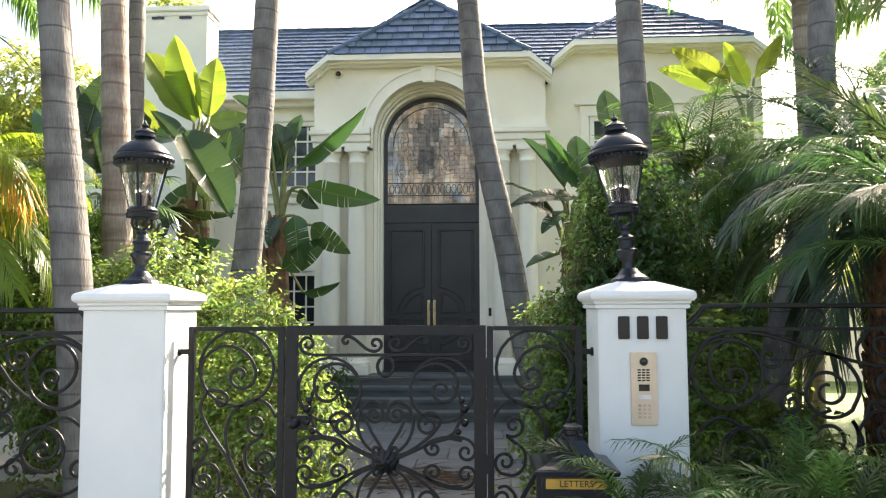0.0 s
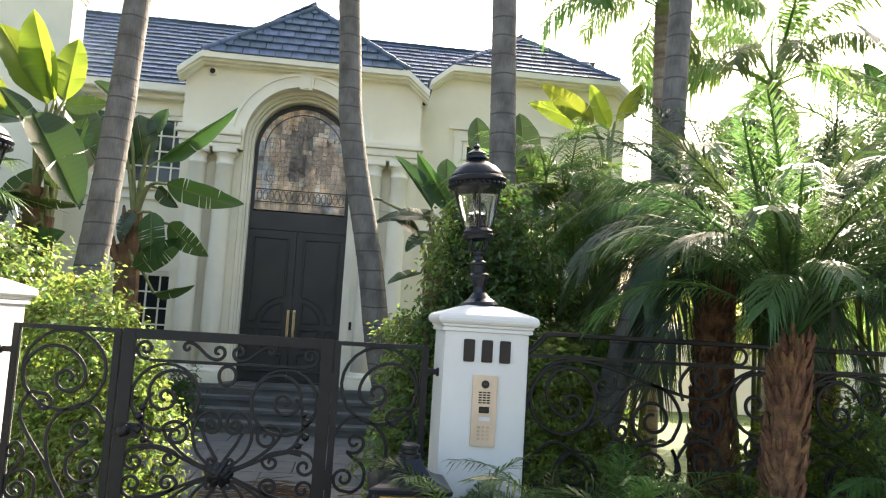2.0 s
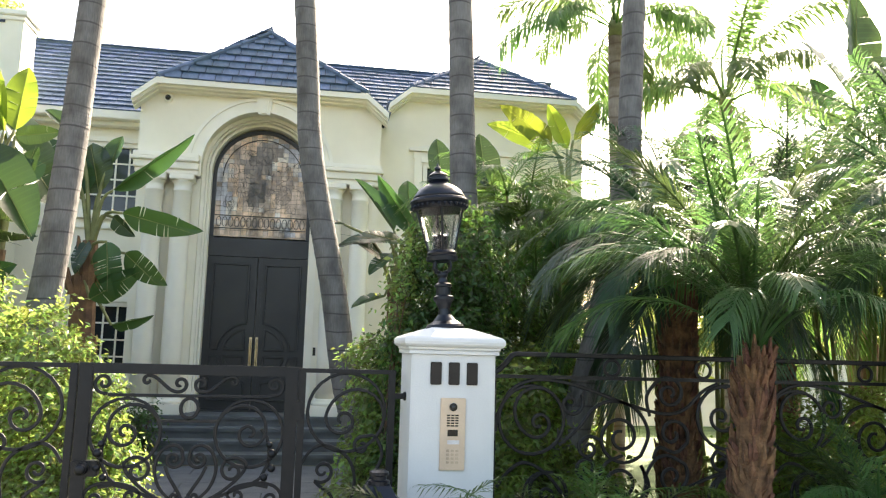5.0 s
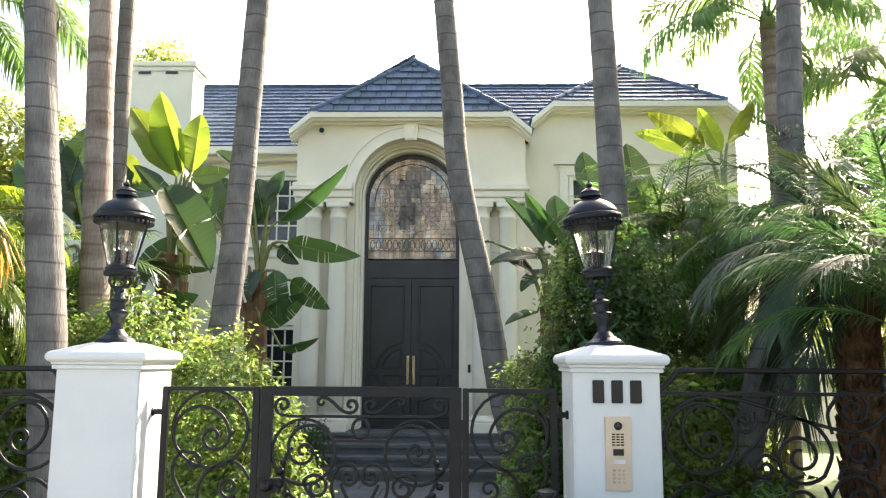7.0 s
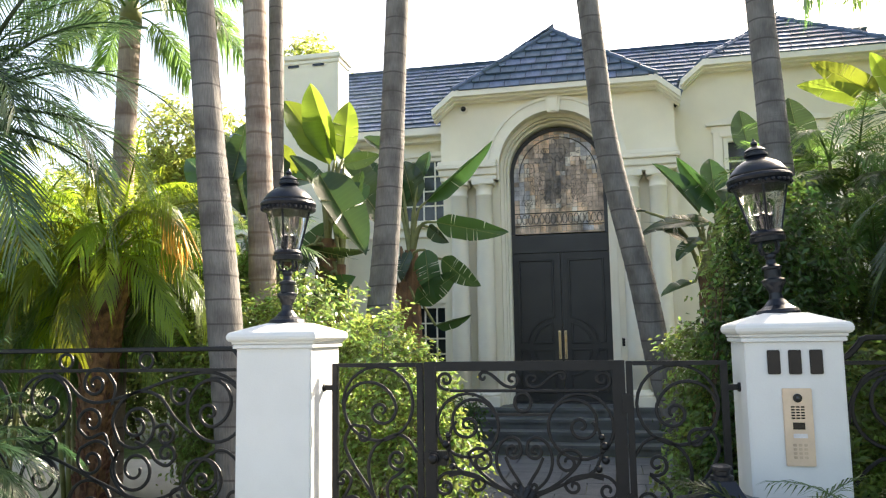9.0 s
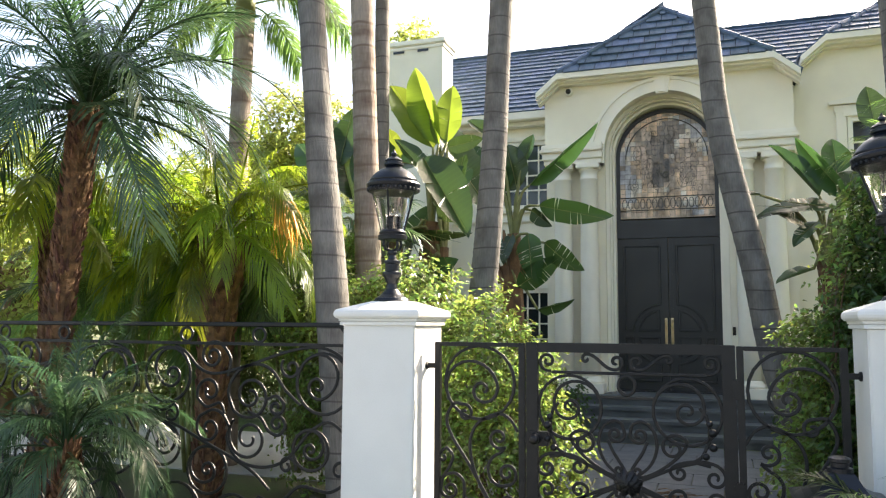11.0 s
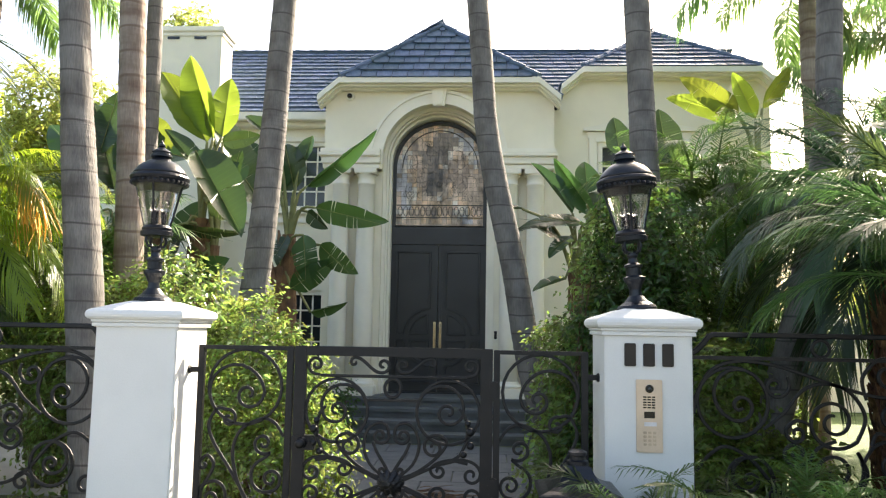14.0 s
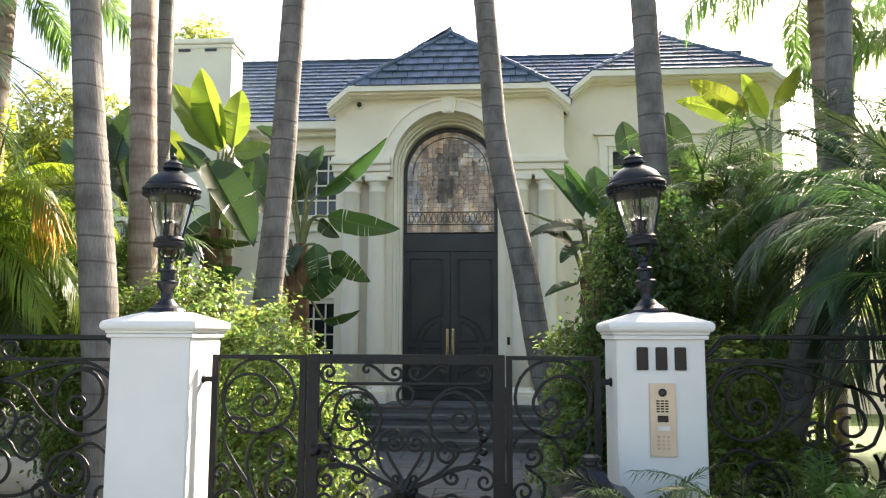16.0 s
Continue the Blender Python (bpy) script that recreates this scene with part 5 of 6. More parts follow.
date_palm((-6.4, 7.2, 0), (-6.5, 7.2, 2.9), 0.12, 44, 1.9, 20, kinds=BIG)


def areca_clump(base, stems, height, size, seed, label):
    """Several slim canes, each with a few arching yellow-green fronds."""
    plant = thing("areca_palm", base, label, "palm", "areca palms")
    rnd = random.Random(seed)
    for k in range(stems):
        a = 2.4 * k
        h = height * rnd.uniform(0.55, 1.0)
        foot, head = Vector((0.12 * math.cos(a), 0.12 * math.sin(a), 0)), Vector((0.4 * math.cos(a), 0.35 * math.sin(a), h))
        part("cane", tube(bmesh.new(), smooth_line([foot, foot.lerp(head, 0.5), head], 6), [0.028, 0.026, 0.024, 0.022, 0.02, 0.016], 7), RIB, plant, smooth=True)
        crown(plant, head, ARECA, 8, 1.55 * size, seed + k, 57 * k)


areca_clump((2.85, 8.4, 0), 6, 2.7, 0.66, 1, "feathery areca palm beside the ivy")
areca_clump((3.55, 8.3, 0), 7, 3.0, 0.70, 2, "feathery areca palm behind the date palms")
areca_clump((2.95, 9.1, 0), 12, 3.75, 0.72, 12, "feathery areca palm against the gabled wing")
areca_clump((4.8, 8.0, 0), 9, 3.5, 0.95, 3, "feathery areca palm behind the date palms")
areca_clump((6.2, 7.8, 0), 10, 3.9, 1.0, 4, "feathery areca palm along the fence")
areca_clump((7.4, 6.2, 0), 7, 2.5, 0.9, 5, "sunlit areca palm beside the far pillar")
areca_clump((8.8, 6.6, 0), 8, 3.0, 0.9, 8, "sunlit areca palm beside the far pillar")
areca_clump((-4.0, 8.6, 0), 8, 2.6, 1.0, 6, "sunlit areca palm in the side garden")
areca_clump((-5.2, 8.2, 0), 8, 2.8, 1.0, 7, "sunlit areca palm in the side garden")
areca_clump((-6.6, 8.6, 0), 8, 3.0, 1.0, 9, "sunlit areca palm in the side garden")
areca_clump((1.72, 4.55, 0), 6, 0.72, 0.46, 10, "low feathery palm at the foot of the gate pillar")
areca_clump((2.2, 4.60, 0), 7, 0.70, 0.52, 11, "low feathery palm at the foot of the fence")


# ---- broad-leaved plants ----
def paddle_mesh(name, cup, bend, splits, seed):
    """A paddle leaf along +x, one long and one wide: folded along the midrib, arching, torn at the edge."""
    rnd = random.Random(seed)
    n, verts, faces = 22, [], []
    for sign in (1, -1):
        tears = {rnd.randrange(4, n - 2) for _ in range(splits)}
        prev = None
        for k in range(n + 1):
            s = k / n
            w = 0.5 * min(1, (s * 5) ** 0.6) * max(0.0, 1 - max(0.0, (s - 0.42) / 0.58) ** 1.75) ** 0.9
            zc = -bend * s * s
            row = []
            for j in range(4):
                t = j / 3
                wave = 0.012 * math.sin(17 * s + sign) * t
                row.append(len(verts))
                verts.append((s + 0.06 * t * w, sign * w * t * math.cos(cup), zc + w * t * math.sin(cup) - 0.25 * w * t * t * math.sin(cup) + wave))
            if prev is not None:
                if k in tears:
                    gap = rnd.uniform(0.003, 0.014)
                    row2 = []
                    for j, v in enumerate(row):
                        x, y, z = verts[v]
                        row2.append(len(verts))
                        verts.append((x + gap * j / 3, y, z - 0.02 * j / 3))
                    quad(faces, prev, row)
                    prev = row2
                    continue
                quad(faces, prev, row)
            prev = row
    me = bpy.data.meshes.new(name)
    me.from_pydata(verts, [], faces)
    me.materials.append(BANANA)
    me.polygons.foreach_set("use_smooth", [True] * len(me.polygons))
    return me


def quad(faces, a, b):
    for j in range(3):
        faces.append((a[j], b[j], b[j + 1], a[j + 1]))


PADDLES = [paddle_mesh("leaf_blade", 0.35, 0.10, 3, 1), paddle_mesh("leaf_blade", 0.15, 0.22, 4, 2), paddle_mesh("leaf_blade", 0.5, 0.05, 1, 3), paddle_mesh("leaf_blade", 0.1, 0.35, 6, 4)]
LIT_PADDLES = [me.copy() for me in PADDLES]
for me in LIT_PADDLES:
    me.materials[0] = LIT_BANANA
rib_bm = tube(bmesh.new(), [(0, 0, -0.004), (0.5, 0, -0.012), (0.97, 0, -0.004)], [0.014, 0.009, 0.003], 5)
rib_me = bpy.data.meshes.new("midrib")
rib_bm.to_mesh(rib_me)
rib_bm.free()
rib_me.materials.append(RIB)


def paddle_plant(base, stems, leaves, label, lit_over=9.0):
    """stems: heads (x, z) of the trunks; leaves: (stem, foot x, foot z, tip x, tip z, depth of tip, width, roll, kind)."""
    plant = thing("giant_bird_of_paradise", base, label, "banana-like plant", "broad-leaved plants")
    b = Vector(base)
    heads = []
    for x, z, r in stems:
        h = Vector((x, base[1], z)) - b
        heads.append(h)
        foot = Vector((h.x * 0.5, 0, 0))
        line = smooth_line([foot, foot.lerp(h, 0.5), h], 9)
        bm = tube(bmesh.new(), line, [r * (1.25 - 0.5 * k / 8) for k in range(9)], 9)
        rnd = random.Random(int(1000 * abs(x)))
        for k in range(10):
            s = 0.25 + 0.7 * k / 10
            p = line[min(8, int(s * 9))]
            out = Vector((rnd.choice((-1, 1)), rnd.uniform(-.7, .3), 0)) * r
            tube(bm, [p + out * 0.6, p + out * 1.0 + Vector((0, 0, 0.15)), p + out * 1.2 + Vector((0, 0, 0.32))], [r * 0.5, r * 0.35, r * 0.08], 5)
        part("stem", bm, SHEATH, plant)
    for s, fx, fz, tx, tz, dy, width, roll, kind in leaves:
        # leaves with tips above this height take the blades coloured as sunlit
        blades = LIT_PADDLES if tz > lit_over else PADDLES
        foot = Vector((fx, base[1] + dy * 0.4, fz)) - b
        tip = Vector((tx, base[1] + dy, tz)) - b
        head = heads[s]
        mid = head.lerp(foot, 0.55) + Vector(((foot.x - head.x) * -0.15, 0, 0.12))
        part("leaf_stalk", tube(bmesh.new(), smooth_line([head - Vector((0, 0, 0.2)), mid, foot], 8), [0.035, 0.032, 0.028, 0.025, 0.022, 0.02, 0.018, 0.016], 6), RIB, plant, smooth=True)
        x = (tip - foot)
        length = x.length
        x.normalize()
        face = Vector((0, -1, 0.35))
        face = (face - x * face.dot(x)).normalized()
        face = Matrix.Rotation(radians(roll), 3, x) @ face
        y = face.cross(x)
        m = Matrix.Translation(foot) @ Matrix((x, y, face)).transposed().to_4x4() @ Matrix.Diagonal((length * 1.04, width * 1.25, length * 0.8, 1))
        blade = part("leaf_blade", blades[kind], BANANA, plant, m=m)
        part("midrib", rib_me, RIB, blade)
    return plant


paddle_plant((-2.9, 9.5, 0), [(-2.79, 2.97, 0.12), (-2.62, 2.65, 0.08), (-3.35, 2.98, 0.09)], [
    (0, -2.79, 3.91, -3.39, 4.83, 0.1, 0.47, 30, 0), (0, -2.73, 3.97, -3.13, 5.03, 0.2, 0.37, -15, 2), (0, -2.62, 3.99, -2.60, 4.76, 0.2, 0.30, 10, 0),
    (1, -2.83, 3.75, -2.15, 2.76, -0.5, 0.47, -30, 2), (0, -2.84, 3.57, -3.19, 4.00, -0.2, 0.24, 35, 2), (1, -2.60, 3.91, -2.17, 4.00, 0.1, 0.17, 40, 1),
    (0, -2.99, 3.70, -3.60, 3.90, 0.1, 0.32, 25, 1), (1, -3.07, 2.86, -2.31, 2.67, -0.3, 0.13, 60, 3), (1, -2.81, 2.29, -2.40, 2.46, -0.3, 0.21, 20, 1),
    (0, -2.96, 2.80, -3.08, 2.47, -0.3, 0.19, 40, 3), (1, -2.53, 3.34, -2.47, 3.88, 0.3, 0.26, -20, 0), (2, -3.30, 3.77, -3.71, 4.37, 0.3, 0.30, 0, 1),
    (2, -3.41, 3.76, -3.83, 4.18, 0.2, 0.34, 20, 0), (1, -2.60, 3.46, -2.33, 3.67, 0.2, 0.26, 10, 1), (0, -2.69, 3.14, -2.34, 2.96, -0.3, 0.19, 40, 3),
    (1, -2.67, 3.75, -3.01, 3.92, 0.3, 0.30, 30, 1), (1, -2.69, 3.95, -2.27, 3.26, 0.7, 0.55, -42, 0), (1, -2.83, 4.13, -2.40, 3.66, 0.75, 0.55, -40, 2)],
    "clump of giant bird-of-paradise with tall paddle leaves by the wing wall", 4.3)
paddle_plant((-4.4, 10.6, 0), [(-4.35, 2.9, 0.11), (-4.75, 3.2, 0.10), (-3.7, 2.5, 0.09)], [
    (0, -4.45, 3.5, -4.85, 4.75, 0.1, 0.42, 20, 0), (1, -4.75, 3.7, -5.5, 4.5, 0.1, 0.42, 10, 1), (0, -4.3, 3.4, -3.75, 4.2, 0.2, 0.40, -15, 0),
    (1, -4.85, 3.5, -5.4, 3.6, -0.3, 0.36, 40, 2), (0, -4.5, 3.2, -4.9, 2.7, -0.4, 0.36, 40, 3), (0, -4.3, 3.1, -3.8, 2.7, -0.4, 0.34, 40, 3),
    (2, -3.75, 2.9, -4.3, 3.5, 0.1, 0.34, 20, 1), (2, -3.6, 2.8, -3.2, 3.4, 0.1, 0.32, 0, 0), (2, -3.8, 2.5, -4.3, 2.1, -0.3, 0.34, 40, 3), (2, -3.6, 2.4, -3.1, 2.2, -0.3, 0.3, 40, 2),
    (1, -4.7, 4.0, -4.5, 5.0, 0.1, 0.38, 0, 1), (0, -4.2, 3.6, -4.35, 4.5, 0.1, 0.38, 0, 0)],
    "dark giant bird-of-paradise beside the chimney wall")
paddle_plant((-1.9, 10.6, 0), [(-2.02, 2.92, 0.12), (-2.11, 2.49, 0.12)], [
    (0, -1.80, 3.56, -0.89, 4.28, -0.1, 0.19, 55, 2), (0, -1.99, 3.53, -2.18, 4.19, 0.2, 0.46, -20, 0), (0, -1.90, 3.88, -1.81, 4.31, 0.2, 0.25, -20, 2),
    (0, -1.64, 3.26, -0.75, 3.02, -0.4, 0.26, 45, 1), (0, -1.75, 3.21, -1.46, 2.97, -0.3, 0.18, 40, 2), (1, -1.79, 2.90, -1.68, 2.29, -0.4, 0.29, 20, 3),
    (1, -1.57, 2.77, -1.14, 2.40, -0.4, 0.24, 35, 3), (1, -1.94, 2.20, -1.36, 2.54, -0.3, 0.25, 40, 1), (1, -1.67, 1.90, -1.18, 2.01, -0.3, 0.13, 60, 2),
    (0, -2.44, 3.89, -2.83, 4.19, 0.1, 0.31, 20, 0), (0, -2.37, 4.31, -2.77, 4.62, 0.3, 0.20, 20, 2), (0, -2.21, 3.47, -2.39, 4.08, 0.2, 0.38, 0, 0),
    (1, -2.02, 2.91, -2.18, 2.56, -0.2, 0.23, 30, 3)],
    "giant bird-of-paradise with torn paddle leaves beside the columns")
paddle_plant((1.85, 10.6, 0), [(1.76, 2.48, 0.09), (1.91, 2.68, 0.08)], [
    (0, 1.71, 3.24, 1.21, 3.90, 0, 0.27, 40, 2), (0, 2.02, 3.20, 1.48, 3.97, 0.1, 0.22, -35, 2), (1, 1.91, 3.52, 1.90, 3.97, 0.2, 0.30, 15, 0),
    (0, 1.63, 3.10, 1.01, 3.12, -0.3, 0.28, 45, 3), (0, 1.84, 3.09, 1.11, 3.20, -0.3, 0.31, 40, 3), (0, 1.60, 2.37, 1.19, 2.22, -0.3, 0.22, 55, 2),
    (0, 1.56, 2.87, 1.28, 3.06, -0.2, 0.22, 40, 1), (0, 1.05, 3.28, 0.81, 3.27, -0.2, 0.15, 50, 2), (1, 2.02, 3.30, 2.11, 3.59, 0.2, 0.30, 0, 1),
    (0, 1.67, 2.93, 1.37, 2.69, -0.3, 0.23, 40, 1)],
    "giant bird-of-paradise between the columns and the gabled wing")
paddle_plant((3.6, 9.6, 0), [(3.74, 3.36, 0.12), (2.46, 3.29, 0.08)], [
    (0, 3.52, 4.26, 2.89, 4.71, -0.1, 0.24, -20, 1), (0, 3.74, 4.24, 3.51, 4.81, 0.1, 0.20, -25, 2), (0, 3.82, 4.36, 4.17, 4.88, 0.1, 0.17, 15, 2),
    (0, 3.55, 4.22, 2.77, 4.53, 0, 0.25, -10, 1), (1, 2.73, 3.70, 2.66, 4.40, 0.2, 0.34, 0, 0), (1, 2.17, 3.78, 2.12, 4.30, 0.2, 0.26, 0, 0), (1, 2.6, 3.5, 2.95, 4.05, 0.2, 0.30, 0, 1),
    (0, 3.77, 3.13, 4.07, 3.45, 0.1, 0.24, 20, 1), (1, 3.12, 3.12, 2.78, 2.94, -0.2, 0.24, 50, 3), (0, 3.61, 3.13, 3.56, 3.38, 0.1, 0.24, 0, 1)],
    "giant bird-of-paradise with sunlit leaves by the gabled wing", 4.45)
paddle_plant((8.1, 10.0, 0), [(8.1, 4.5, 0.11), (7.8, 4.1, 0.09)], [
    (0, 8.15, 5.5, 8.25, 7.0, 0.1, 0.55, 10, 0), (0, 8.05, 5.4, 7.5, 6.3, 0.1, 0.5, 30, 1), (0, 8.2, 5.4, 8.8, 6.2, 0.1, 0.5, -20, 1),
    (1, 7.8, 4.9, 7.1, 5.6, 0.1, 0.45, 30, 1), (1, 7.9, 4.8, 7.6, 5.7, 0.2, 0.45, 0, 0), (0, 8.3, 5.0, 9.1, 5.3, 0, 0.4, 40, 3)],
    "tall giant bird-of-paradise rising above the garden palms")


# ---- shrubs ----
def leaf_cloud(name, blobs, count, size, mat, parent, seed, inside=0.5, slim=0.55):
    """Thousands of small folded leaves spread through uneven rounded masses."""
    rng = np.random.default_rng(seed)
    vol = np.array([b[3] * b[4] * b[5] for b in blobs]) ** 0.67
    pick = rng.choice(len(blobs), count, p=vol / vol.sum())
    bl = np.array(blobs, float)[pick]
    d = rng.normal(size=(count, 3))
    d /= np.linalg.norm(d, axis=1, keepdims=True)
    lump = 1 + 0.16 * np.sin(5.0 * d[:, :1] + seed) * np.sin(6.0 * d[:, 2:3] + 2) + 0.10 * np.sin(13 * d[:, 1:2] + 9 * d[:, :1])
    r = (inside + (1 - inside) * rng.random((count, 1)) ** 0.5) * lump + rng.exponential(0.03, (count, 1))
    p = bl[:, :3] + d * r * bl[:, 3:]
    # leaves gather in tufts with gaps between them
    tufts = max(4, count // 26)
    which = rng.integers(0, tufts, count)
    p = p[which] + rng.normal(size=(count, 3)) * np.array([1.0, 1.0, 0.75]) * size * 1.05
    d = d[which]
    keep = p[:, 2] > 0.02
    p, d = p[keep], d[keep]
    n = len(p)
    nrm = d + rng.normal(size=(n, 3)) * 0.6 + np.array([0, 0, 0.4])
    nrm /= np.linalg.norm(nrm, axis=1, keepdims=True)
    ax = np.cross(nrm, rng.normal(size=(n, 3)))
    ax /= np.linalg.norm(ax, axis=1, keepdims=True)
    sd = np.cross(nrm, ax)
    ln = size * rng.uniform(0.6, 1.3, (n, 1))
    verts = np.stack([p - ax * ln * 0.5, p + sd * ln * slim * 0.5 + nrm * ln * 0.08, p + ax * ln * 0.55 - nrm * ln * 0.1, p - sd * ln * slim * 0.5 + nrm * ln * 0.08], 1).reshape(-1, 3)
    me = bpy.data.meshes.new(name)
    k = np.arange(n) * 4
    faces = np.concatenate([np.stack([k, k + 1, k + 2], 1), np.stack([k, k + 2, k + 3], 1)])
    me.from_pydata(verts.tolist(), [], faces.tolist())
    me.materials.append(mat)
    return part(name, me, mat, parent)


def sprigs(blobs, count, size, mat, parent, seed):
    """Wispy young shoots that stand out of a shrub, each with paired leaves."""
    rnd = random.Random(seed)
    verts, faces = [], []
    for _ in range(count):
        b = rnd.choice(blobs)
        a, up = rnd.uniform(0, 2 * math.pi), rnd.uniform(-0.15, 1.0)
        flat = math.sqrt(max(0, 1 - up * up))
        d = Vector((flat * math.cos(a), flat * math.sin(a), up))
        p = Vector(b[:3]) + Vector((d.x * b[3], d.y * b[4], d.z * b[5])) * 0.9
        if p.z < 0.05:
            continue
        way = (d + Vector((rnd.uniform(-.3, .3), rnd.uniform(-.3, .3), rnd.uniform(0.1, 0.7)))).normalized()
        n = rnd.randrange(4, 9)
        for k in range(n):
            q = p + way * (size * 0.75 * k) - Vector((0, 0, 1)) * 0.012 * k * k * size / 0.06
            for sign in (1, -1):
                out = (way.cross(Vector((rnd.uniform(-1, 1), rnd.uniform(-1, 1), 0.3))).normalized() * sign + way * 0.5).normalized()
                leaflet_strip(verts, faces, q, out, size * rnd.uniform(0.6, 1.05) * (1 - 0.4 * k / n), size * 0.42, size * 0.25, way.cross(out).normalized())
    me = bpy.data.meshes.new("shoot_growth")
    me.from_pydata([tuple(v) for v in verts], [], faces)
    me.materials.append(mat)
    tagged(part("shoot_growth", me, mat, parent), kind="stuff")


def shrub(name, at, blobs, count, size, mat, seed, label, twigs=8, category="shrub", inside=0.5, slim=0.55):
    sh = thing(name, at, label, category)
    rnd = random.Random(seed)
    local = [(b[0] - at[0], b[1] - at[1], b[2], *b[3:]) for b in blobs]
    for k in range(twigs):
        b = rnd.choice(local)
        tip = Vector((b[0] + rnd.uniform(-.6, .6) * b[3], b[1] + rnd.uniform(-.6, .6) * b[4], b[2] + rnd.uniform(0, .7) * b[5]))
        foot = Vector((b[0] * 0.6, b[1] * 0.6, 0))
        part("branch", tube(bmesh.new(), smooth_line([foot, foot.lerp(tip, 0.5) + Vector((rnd.uniform(-.1, .1), 0, 0.05)), tip], 6), [0.018, 0.016, 0.013, 0.01, 0.007, 0.004], 5), TWIG, sh)
    leaf_cloud("foliage", local, count, size, mat, sh, seed, inside, slim)
    sprigs(local, count // 90, size, mat, sh, seed)
    return sh


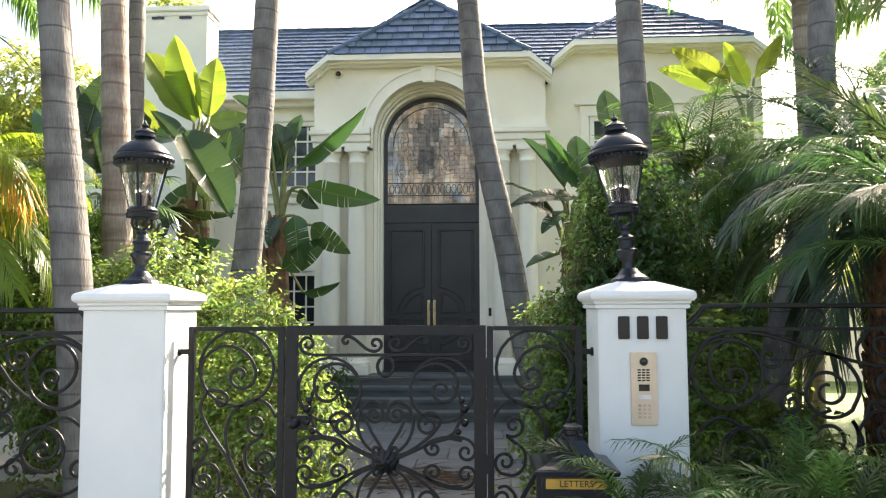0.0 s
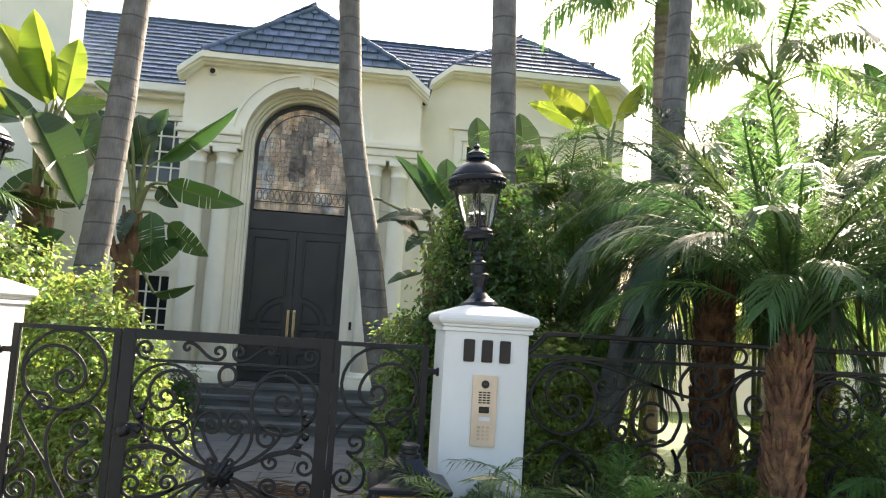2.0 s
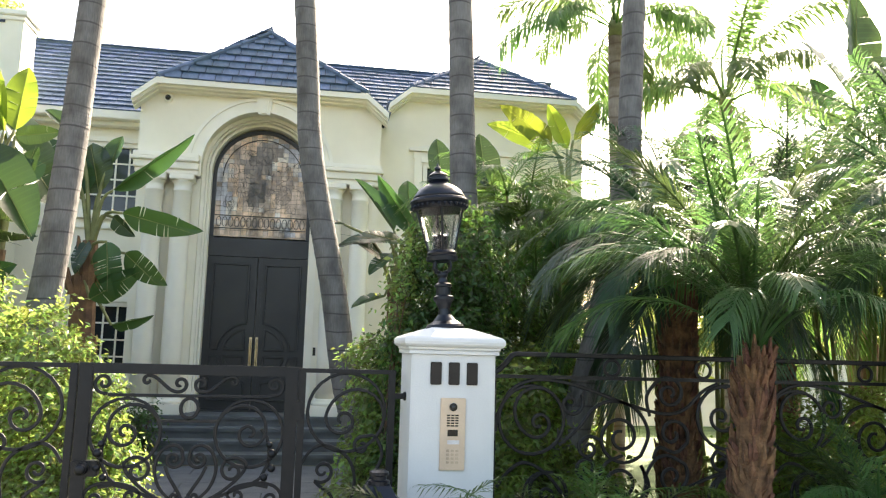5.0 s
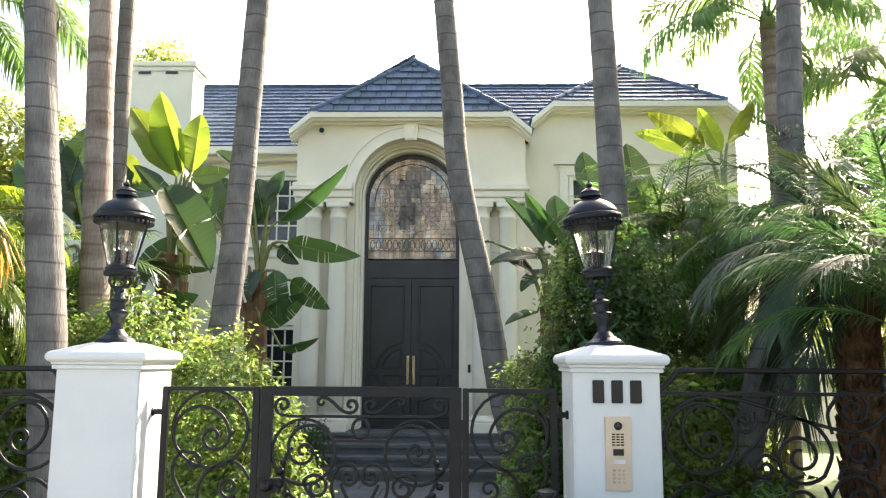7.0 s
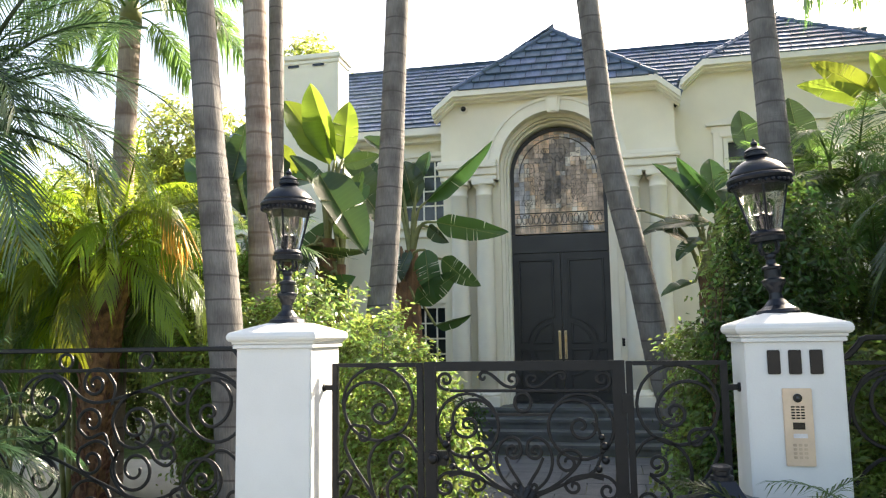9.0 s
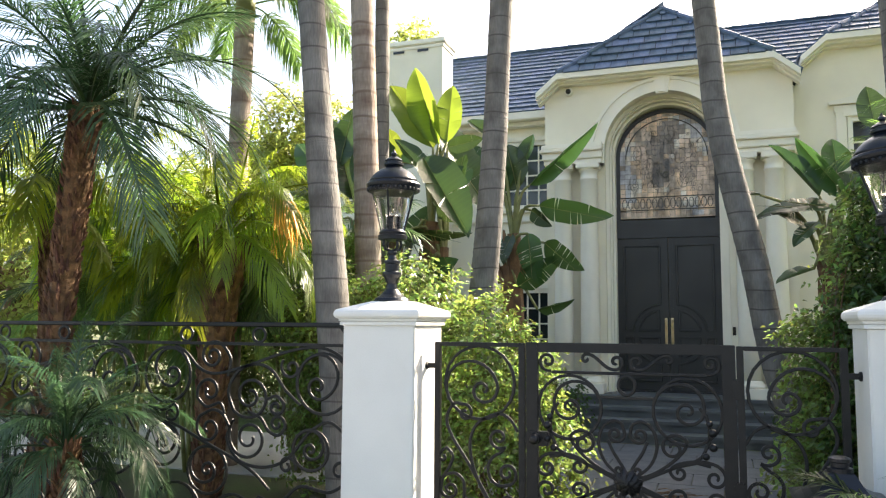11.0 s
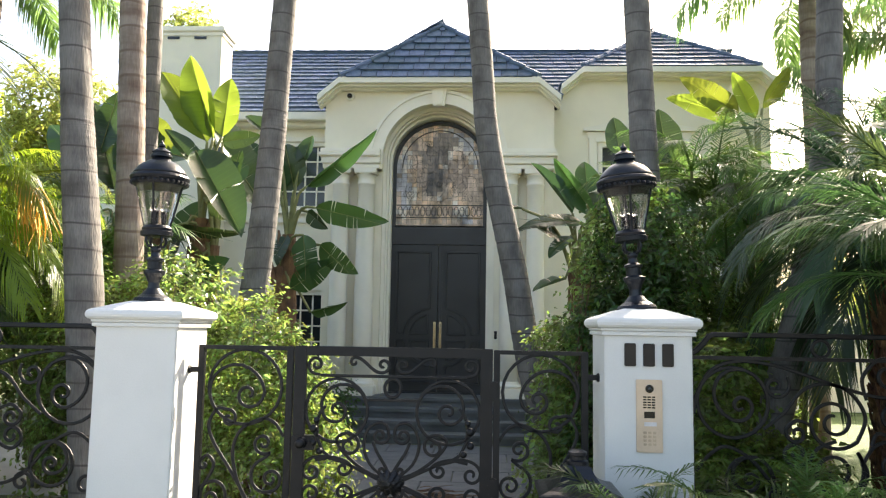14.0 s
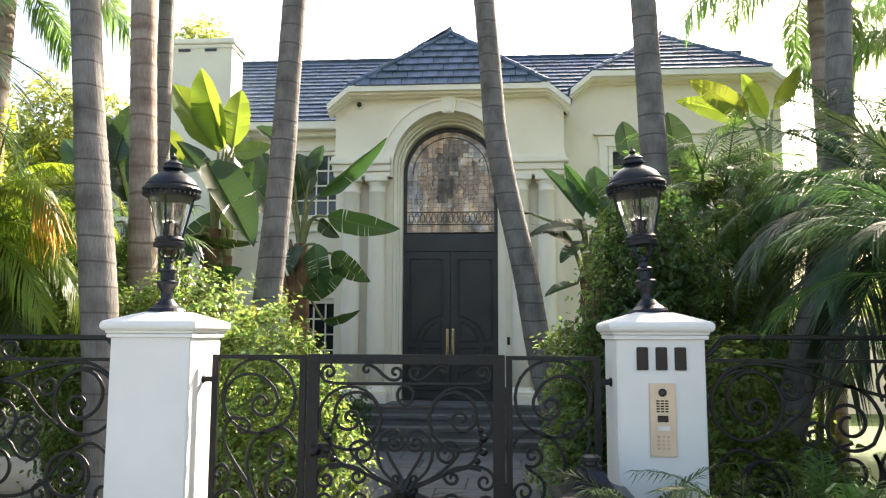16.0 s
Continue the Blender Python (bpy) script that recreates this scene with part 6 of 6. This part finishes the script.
SHRUBS = [
    ("jasmine_shrub", (-1.35, 7.0), [(-1.40, 7.0, 1.30, 0.45, 0.45, 0.72), (-1.05, 6.9, 0.90, 0.42, 0.40, 0.78), (-1.75, 7.1, 1.1, 0.40, 0.4, 0.75), (-0.72, 6.75, 0.6, 0.30, 0.3, 0.5), (-1.2, 6.7, 0.5, .5, .4, .5)], 15000, 0.056, JASMINE, 1, "bright leafy jasmine shrub behind the gate"),
    ("sunlit_shrub", (-2.6, 7.6), [(-2.3, 7.6, 1.7, 0.55, 0.5, 0.65), (-3.1, 7.6, 1.55, 0.6, 0.5, 0.7), (-2.7, 7.5, 0.8, 0.9, 0.5, 0.8)], 18000, 0.06, JASMINE, 2, "sunlit green shrub growing round the palm trunks"),
    # last two blobs: brighter leaves added as the sunlit left edge of the ivy
    ("jasmine_shrub", (1.2, 7.6), [(1.32, 7.6, 1.4, 0.30, 0.35, 0.45), (1.5, 7.5, 1.0, 0.42, 0.4, 0.8), (1.2, 7.4, 0.55, 0.25, 0.3, 0.5), (1.6, 7.3, 0.5, 0.5, 0.4, 0.5), (1.50, 7.2, 2.0, 0.15, 0.25, 0.42), (1.54, 7.2, 2.5, 0.10, 0.2, 0.25)], 11000, 0.058, JASMINE, 3, "leafy shrub at the foot of the leaning palm, with bright leaves for the ivy's sunlit edge"),
    ("ivy_column", (1.95, 7.2), [(1.93, 7.2, 2.35, 0.42, 0.40, 0.72), (1.85, 7.2, 1.5, 0.52, 0.45, 0.9), (1.9, 7.2, 0.7, 0.6, 0.5, 0.8)], 20000, 0.06, IVY, 4, "tall column of dark ivy behind the gate pillar"),
    ("garden_hedge", (3.2, 7.3), [(2.25, 6.25, 1.0, 0.34, 0.30, 0.75), (2.15, 6.1, 0.5, 0.40, 0.3, 0.5), (2.75, 6.3, 0.55, 0.36, 0.28, 0.5), (4.25, 6.2, 0.7, 0.5, 0.3, 0.65), (5.0, 6.4, 0.8, 0.5, 0.3, 0.75)], 15000, 0.062, BRIGHT_HEDGE, 5, "mixed dark green shrubs behind the iron fence"),
    ("garden_hedge", (6.5, 7.3), [(6.0, 7.2, 0.7, 0.6, 0.4, 0.7), (6.9, 7.2, 0.8, 0.7, 0.45, 0.8), (7.8, 7.2, 0.8, 0.7, 0.45, 0.9), (9.0, 7.4, 0.9, 0.8, 0.5, 1.0)], 18000, 0.075, BRIGHT_HEDGE, 6, "mixed green shrubs along the fence"),
    ("mixed_shrub", (2.75, 8.0), [(2.65, 8.0, 1.5, 0.42, 0.35, 0.85), (3.05, 8.1, 1.2, 0.4, 0.3, 0.8), (2.5, 7.9, 0.7, 0.4, 0.3, 0.7)], 14000, 0.062, BRIGHT_HEDGE, 14, "leafy green shrub between the ivy and the palms"),
    ("low_shrub", (2.6, 5.75), [(2.2, 5.75, 0.3, 0.35, 0.2, 0.35), (2.8, 5.75, 0.35, 0.5, 0.22, 0.4), (3.6, 5.75, 0.35, 0.5, 0.22, 0.4), (4.5, 5.8, 0.4, 0.6, 0.22, 0.45)], 12000, 0.05, HEDGE, 7, "low dark groundcover behind the fence"),
    ("shade_shrub", (-6.0, 13.2), [(-4.2, 13.4, 0.9, 0.9, 0.4, 0.9), (-5.6, 13.3, 1.0, 1.0, 0.4, 1.1), (-7.2, 13.2, 1.2, 1.1, 0.6, 1.3), (-8.8, 13.0, 1.3, 1.2, 0.7, 1.5), (-10.6, 12.6, 1.4, 1.3, 0.8, 1.6), (-12.6, 12.2, 1.5, 1.4, 0.8, 1.7)], 30000, 0.10, HEDGE, 8, "dark shrubs along the side of the house"),
    ("step_shrub", (-2.1, 12.3), [(-2.0, 12.2, 0.55, 0.4, 0.3, 0.5), (-1.55, 12.1, 0.5, 0.25, 0.2, 0.42), (-2.5, 12.4, 0.6, 0.4, 0.3, 0.5)], 4000, 0.06, IVY, 12, "small dark shrub beside the entrance steps"),
    ("step_shrub", (1.75, 12.2), [(1.7, 12.1, 0.5, 0.4, 0.3, 0.45), (2.2, 12.3, 0.6, 0.4, 0.3, 0.5)], 3500, 0.06, IVY, 13, "small dark shrub beside the entrance steps"),
    ("low_shrub", (-2.4, 4.9), [(-2.0, 4.9, 0.22, 0.3, 0.16, 0.28), (-2.6, 4.9, 0.2, 0.4, 0.16, 0.25)], 4000, 0.045, JASMINE, 9, "low green plants at the foot of the fence"),
]
for s in SHRUBS:
    shrub(*s)


# ---- trees and walls beyond ----
def far_tree(at, height, blobs, count, size, seed, label):
    tree = thing("garden_tree", at, label, "tree", "trees beyond")
    part("trunk", tube(bmesh.new(), smooth_line([(0, 0, 0), (0.15, 0, height * 0.35), (0, 0.1, height * 0.7)], 8), [0.22, 0.2, 0.18, 0.16, 0.14, 0.11, 0.08, 0.05], 9), SHEATH, tree)
    rnd = random.Random(seed)
    for b in blobs:
        part("limb", tube(bmesh.new(), smooth_line([(0.1, 0.05, height * 0.4), Vector((b[0] * 0.5, b[1] * 0.5, (height * 0.4 + b[2]) / 2 + 0.2)), b[:3]], 6), [0.1, 0.085, 0.07, 0.05, 0.03, 0.015], 6), SHEATH, tree)
    leaf_cloud("crown", blobs, count, size, FAR_LEAF, tree, seed, 0.35, 0.5)


far_tree((-9.0, 17.0, 0), 8.0, [(0, 0, 6.3, 1.5, 1.2, 1.1), (1.2, 0, 5.0, 1.3, 1.1, 1.0), (-1.2, 0, 5.4, 1.3, 1.1, 1.1), (0.3, -.4, 4.2, 1.7, 1.1, 1.0), (-2.2, 0, 4.2, 1.2, 1.0, 1.0)], 16000, 0.16, 3, "sunlit yellow-green tree beyond the house")
far_tree((-8.0, 12.0, 0), 5.0, [(0, 0, 3.6, 1.3, 1.0, 1.0), (1.3, 0, 2.8, 1.2, 1.0, 1.1), (-1.3, 0, 3.0, 1.2, 1.0, 1.0), (0.4, -.4, 1.9, 1.8, 1.0, 1.0)], 16000, 0.13, 5, "bright leafy tree in the side garden")
far_tree((-7.6, 20.5, 0), 10.0, [(0, 0, 9.2, 0.9, 0.8, 1.0), (0.5, 0, 8.2, 1.0, 0.8, 0.9), (-0.7, 0, 8.0, 0.9, 0.8, 0.9)], 7000, 0.16, 7, "tall green tree behind the chimney")
far_tree((9.5, 14.0, 0), 5.0, [(0, 0, 3.2, 1.5, 1.0, 1.0), (1.8, 0, 2.8, 1.4, 1.0, 1.1), (-1.8, 0, 2.6, 1.5, 1.0, 1.0), (3.6, 0, 3.0, 1.4, 1, 1.1)], 16000, 0.15, 9, "leafy trees beyond the gabled wing")
far_tree((-11.5, 11.0, 0), 6.0, [(0, 0, 3.8, 1.6, 1.0, 1.3), (1.6, 0, 2.8, 1.3, 1.0, 1.2), (-1.8, 0, 3.0, 1.6, 1.0, 1.3), (-.6, -.4, 1.6, 2.2, 1.0, 1.2)], 16000, 0.13, 15, "leafy tree at the end of the side garden")
lawn = part("lawn", slab(2.6, 26.0, 5.7, 18.5, -0.05, 0.012), GRASS, None)
tagged(lawn, "bright sunlit lawn behind the iron fence", "lawn", kind="structure")
drive = part("driveway", slab(-16.0, -2.9, 8.2, 11.1, -0.05, 0.014), CONCRETE, None)
tagged(drive, "grey concrete drive in the side garden", "driveway", kind="structure")
side_lawn = part("side_lawn", slab(-16.0, -2.9, 11.102, 13.4, -0.05, 0.018), GRASS, None)
tagged(side_lawn, "shaded green lawn between the drive and the house", "lawn", kind="structure")
wall = part("garden_wall", slab(5.9, 26.0, 18.5, 18.7, 0.0, 2.15, 0.01), WHITE_WALL, None)
tagged(wall, "white rendered garden wall beyond the sunlit lawn", "garden wall", kind="structure")

# drooping orange seed stalk of the date palm
seed_stalk = thing("seed_stalk", (-3.42, 6.75, 2.80), "drooping orange-yellow seed stalk of a palm", "seed stalk")
rnd = random.Random(8)
bm = bmesh.new()
for k in range(46):
    spread = rnd.gauss(0, 0.05)
    n = rnd.uniform(0.3, 0.55)
    tube(bm, smooth_line([(0.05, 0, 0.05), (0.18 + spread, rnd.gauss(0, .03), 0.02), (0.24 + 1.6 * spread, rnd.gauss(0, .04), -n * 0.5), (0.27 + 2.0 * spread, rnd.gauss(0, .04), -n)], 7), [0.008, 0.007, 0.007, 0.006, 0.006, 0.005, 0.003], 4)
tagged(part("tassel", bm, ORANGE, seed_stalk), kind="stuff")
part("stalk", tube(bmesh.new(), smooth_line([(-0.7, 0.05, -0.45), (-0.3, 0, 0.1), (0.08, 0, 0.05)], 8), 0.018, 6), RIB, seed_stalk)

# fallen dry fronds on the path
litter = thing("dry_frond_litter", (0.0, 8.2, 0.03), "heap of dry brown palm litter on the path", "garden litter", kind="stuff")
rnd = random.Random(77)
bm = bmesh.new()
for k in range(170):
    x, y, a = rnd.gauss(-0.05, 0.32), rnd.gauss(0, 0.22), rnd.uniform(-0.5, 0.5)
    n = rnd.uniform(0.12, 0.4)
    z = 0.006 + max(0, 0.10 - 0.25 * abs(x)) * rnd.random()
    d = Vector((math.cos(a), math.sin(a), rnd.uniform(-.1, .15)))
    tube(bm, [Vector((x, y, z)), Vector((x, y, z + 0.015)) + d * n / 2, Vector((x, y, z)) + d * n], [0.005, 0.005, 0.002], 4)
part("dry_fronds", bm, TWIG, litter)
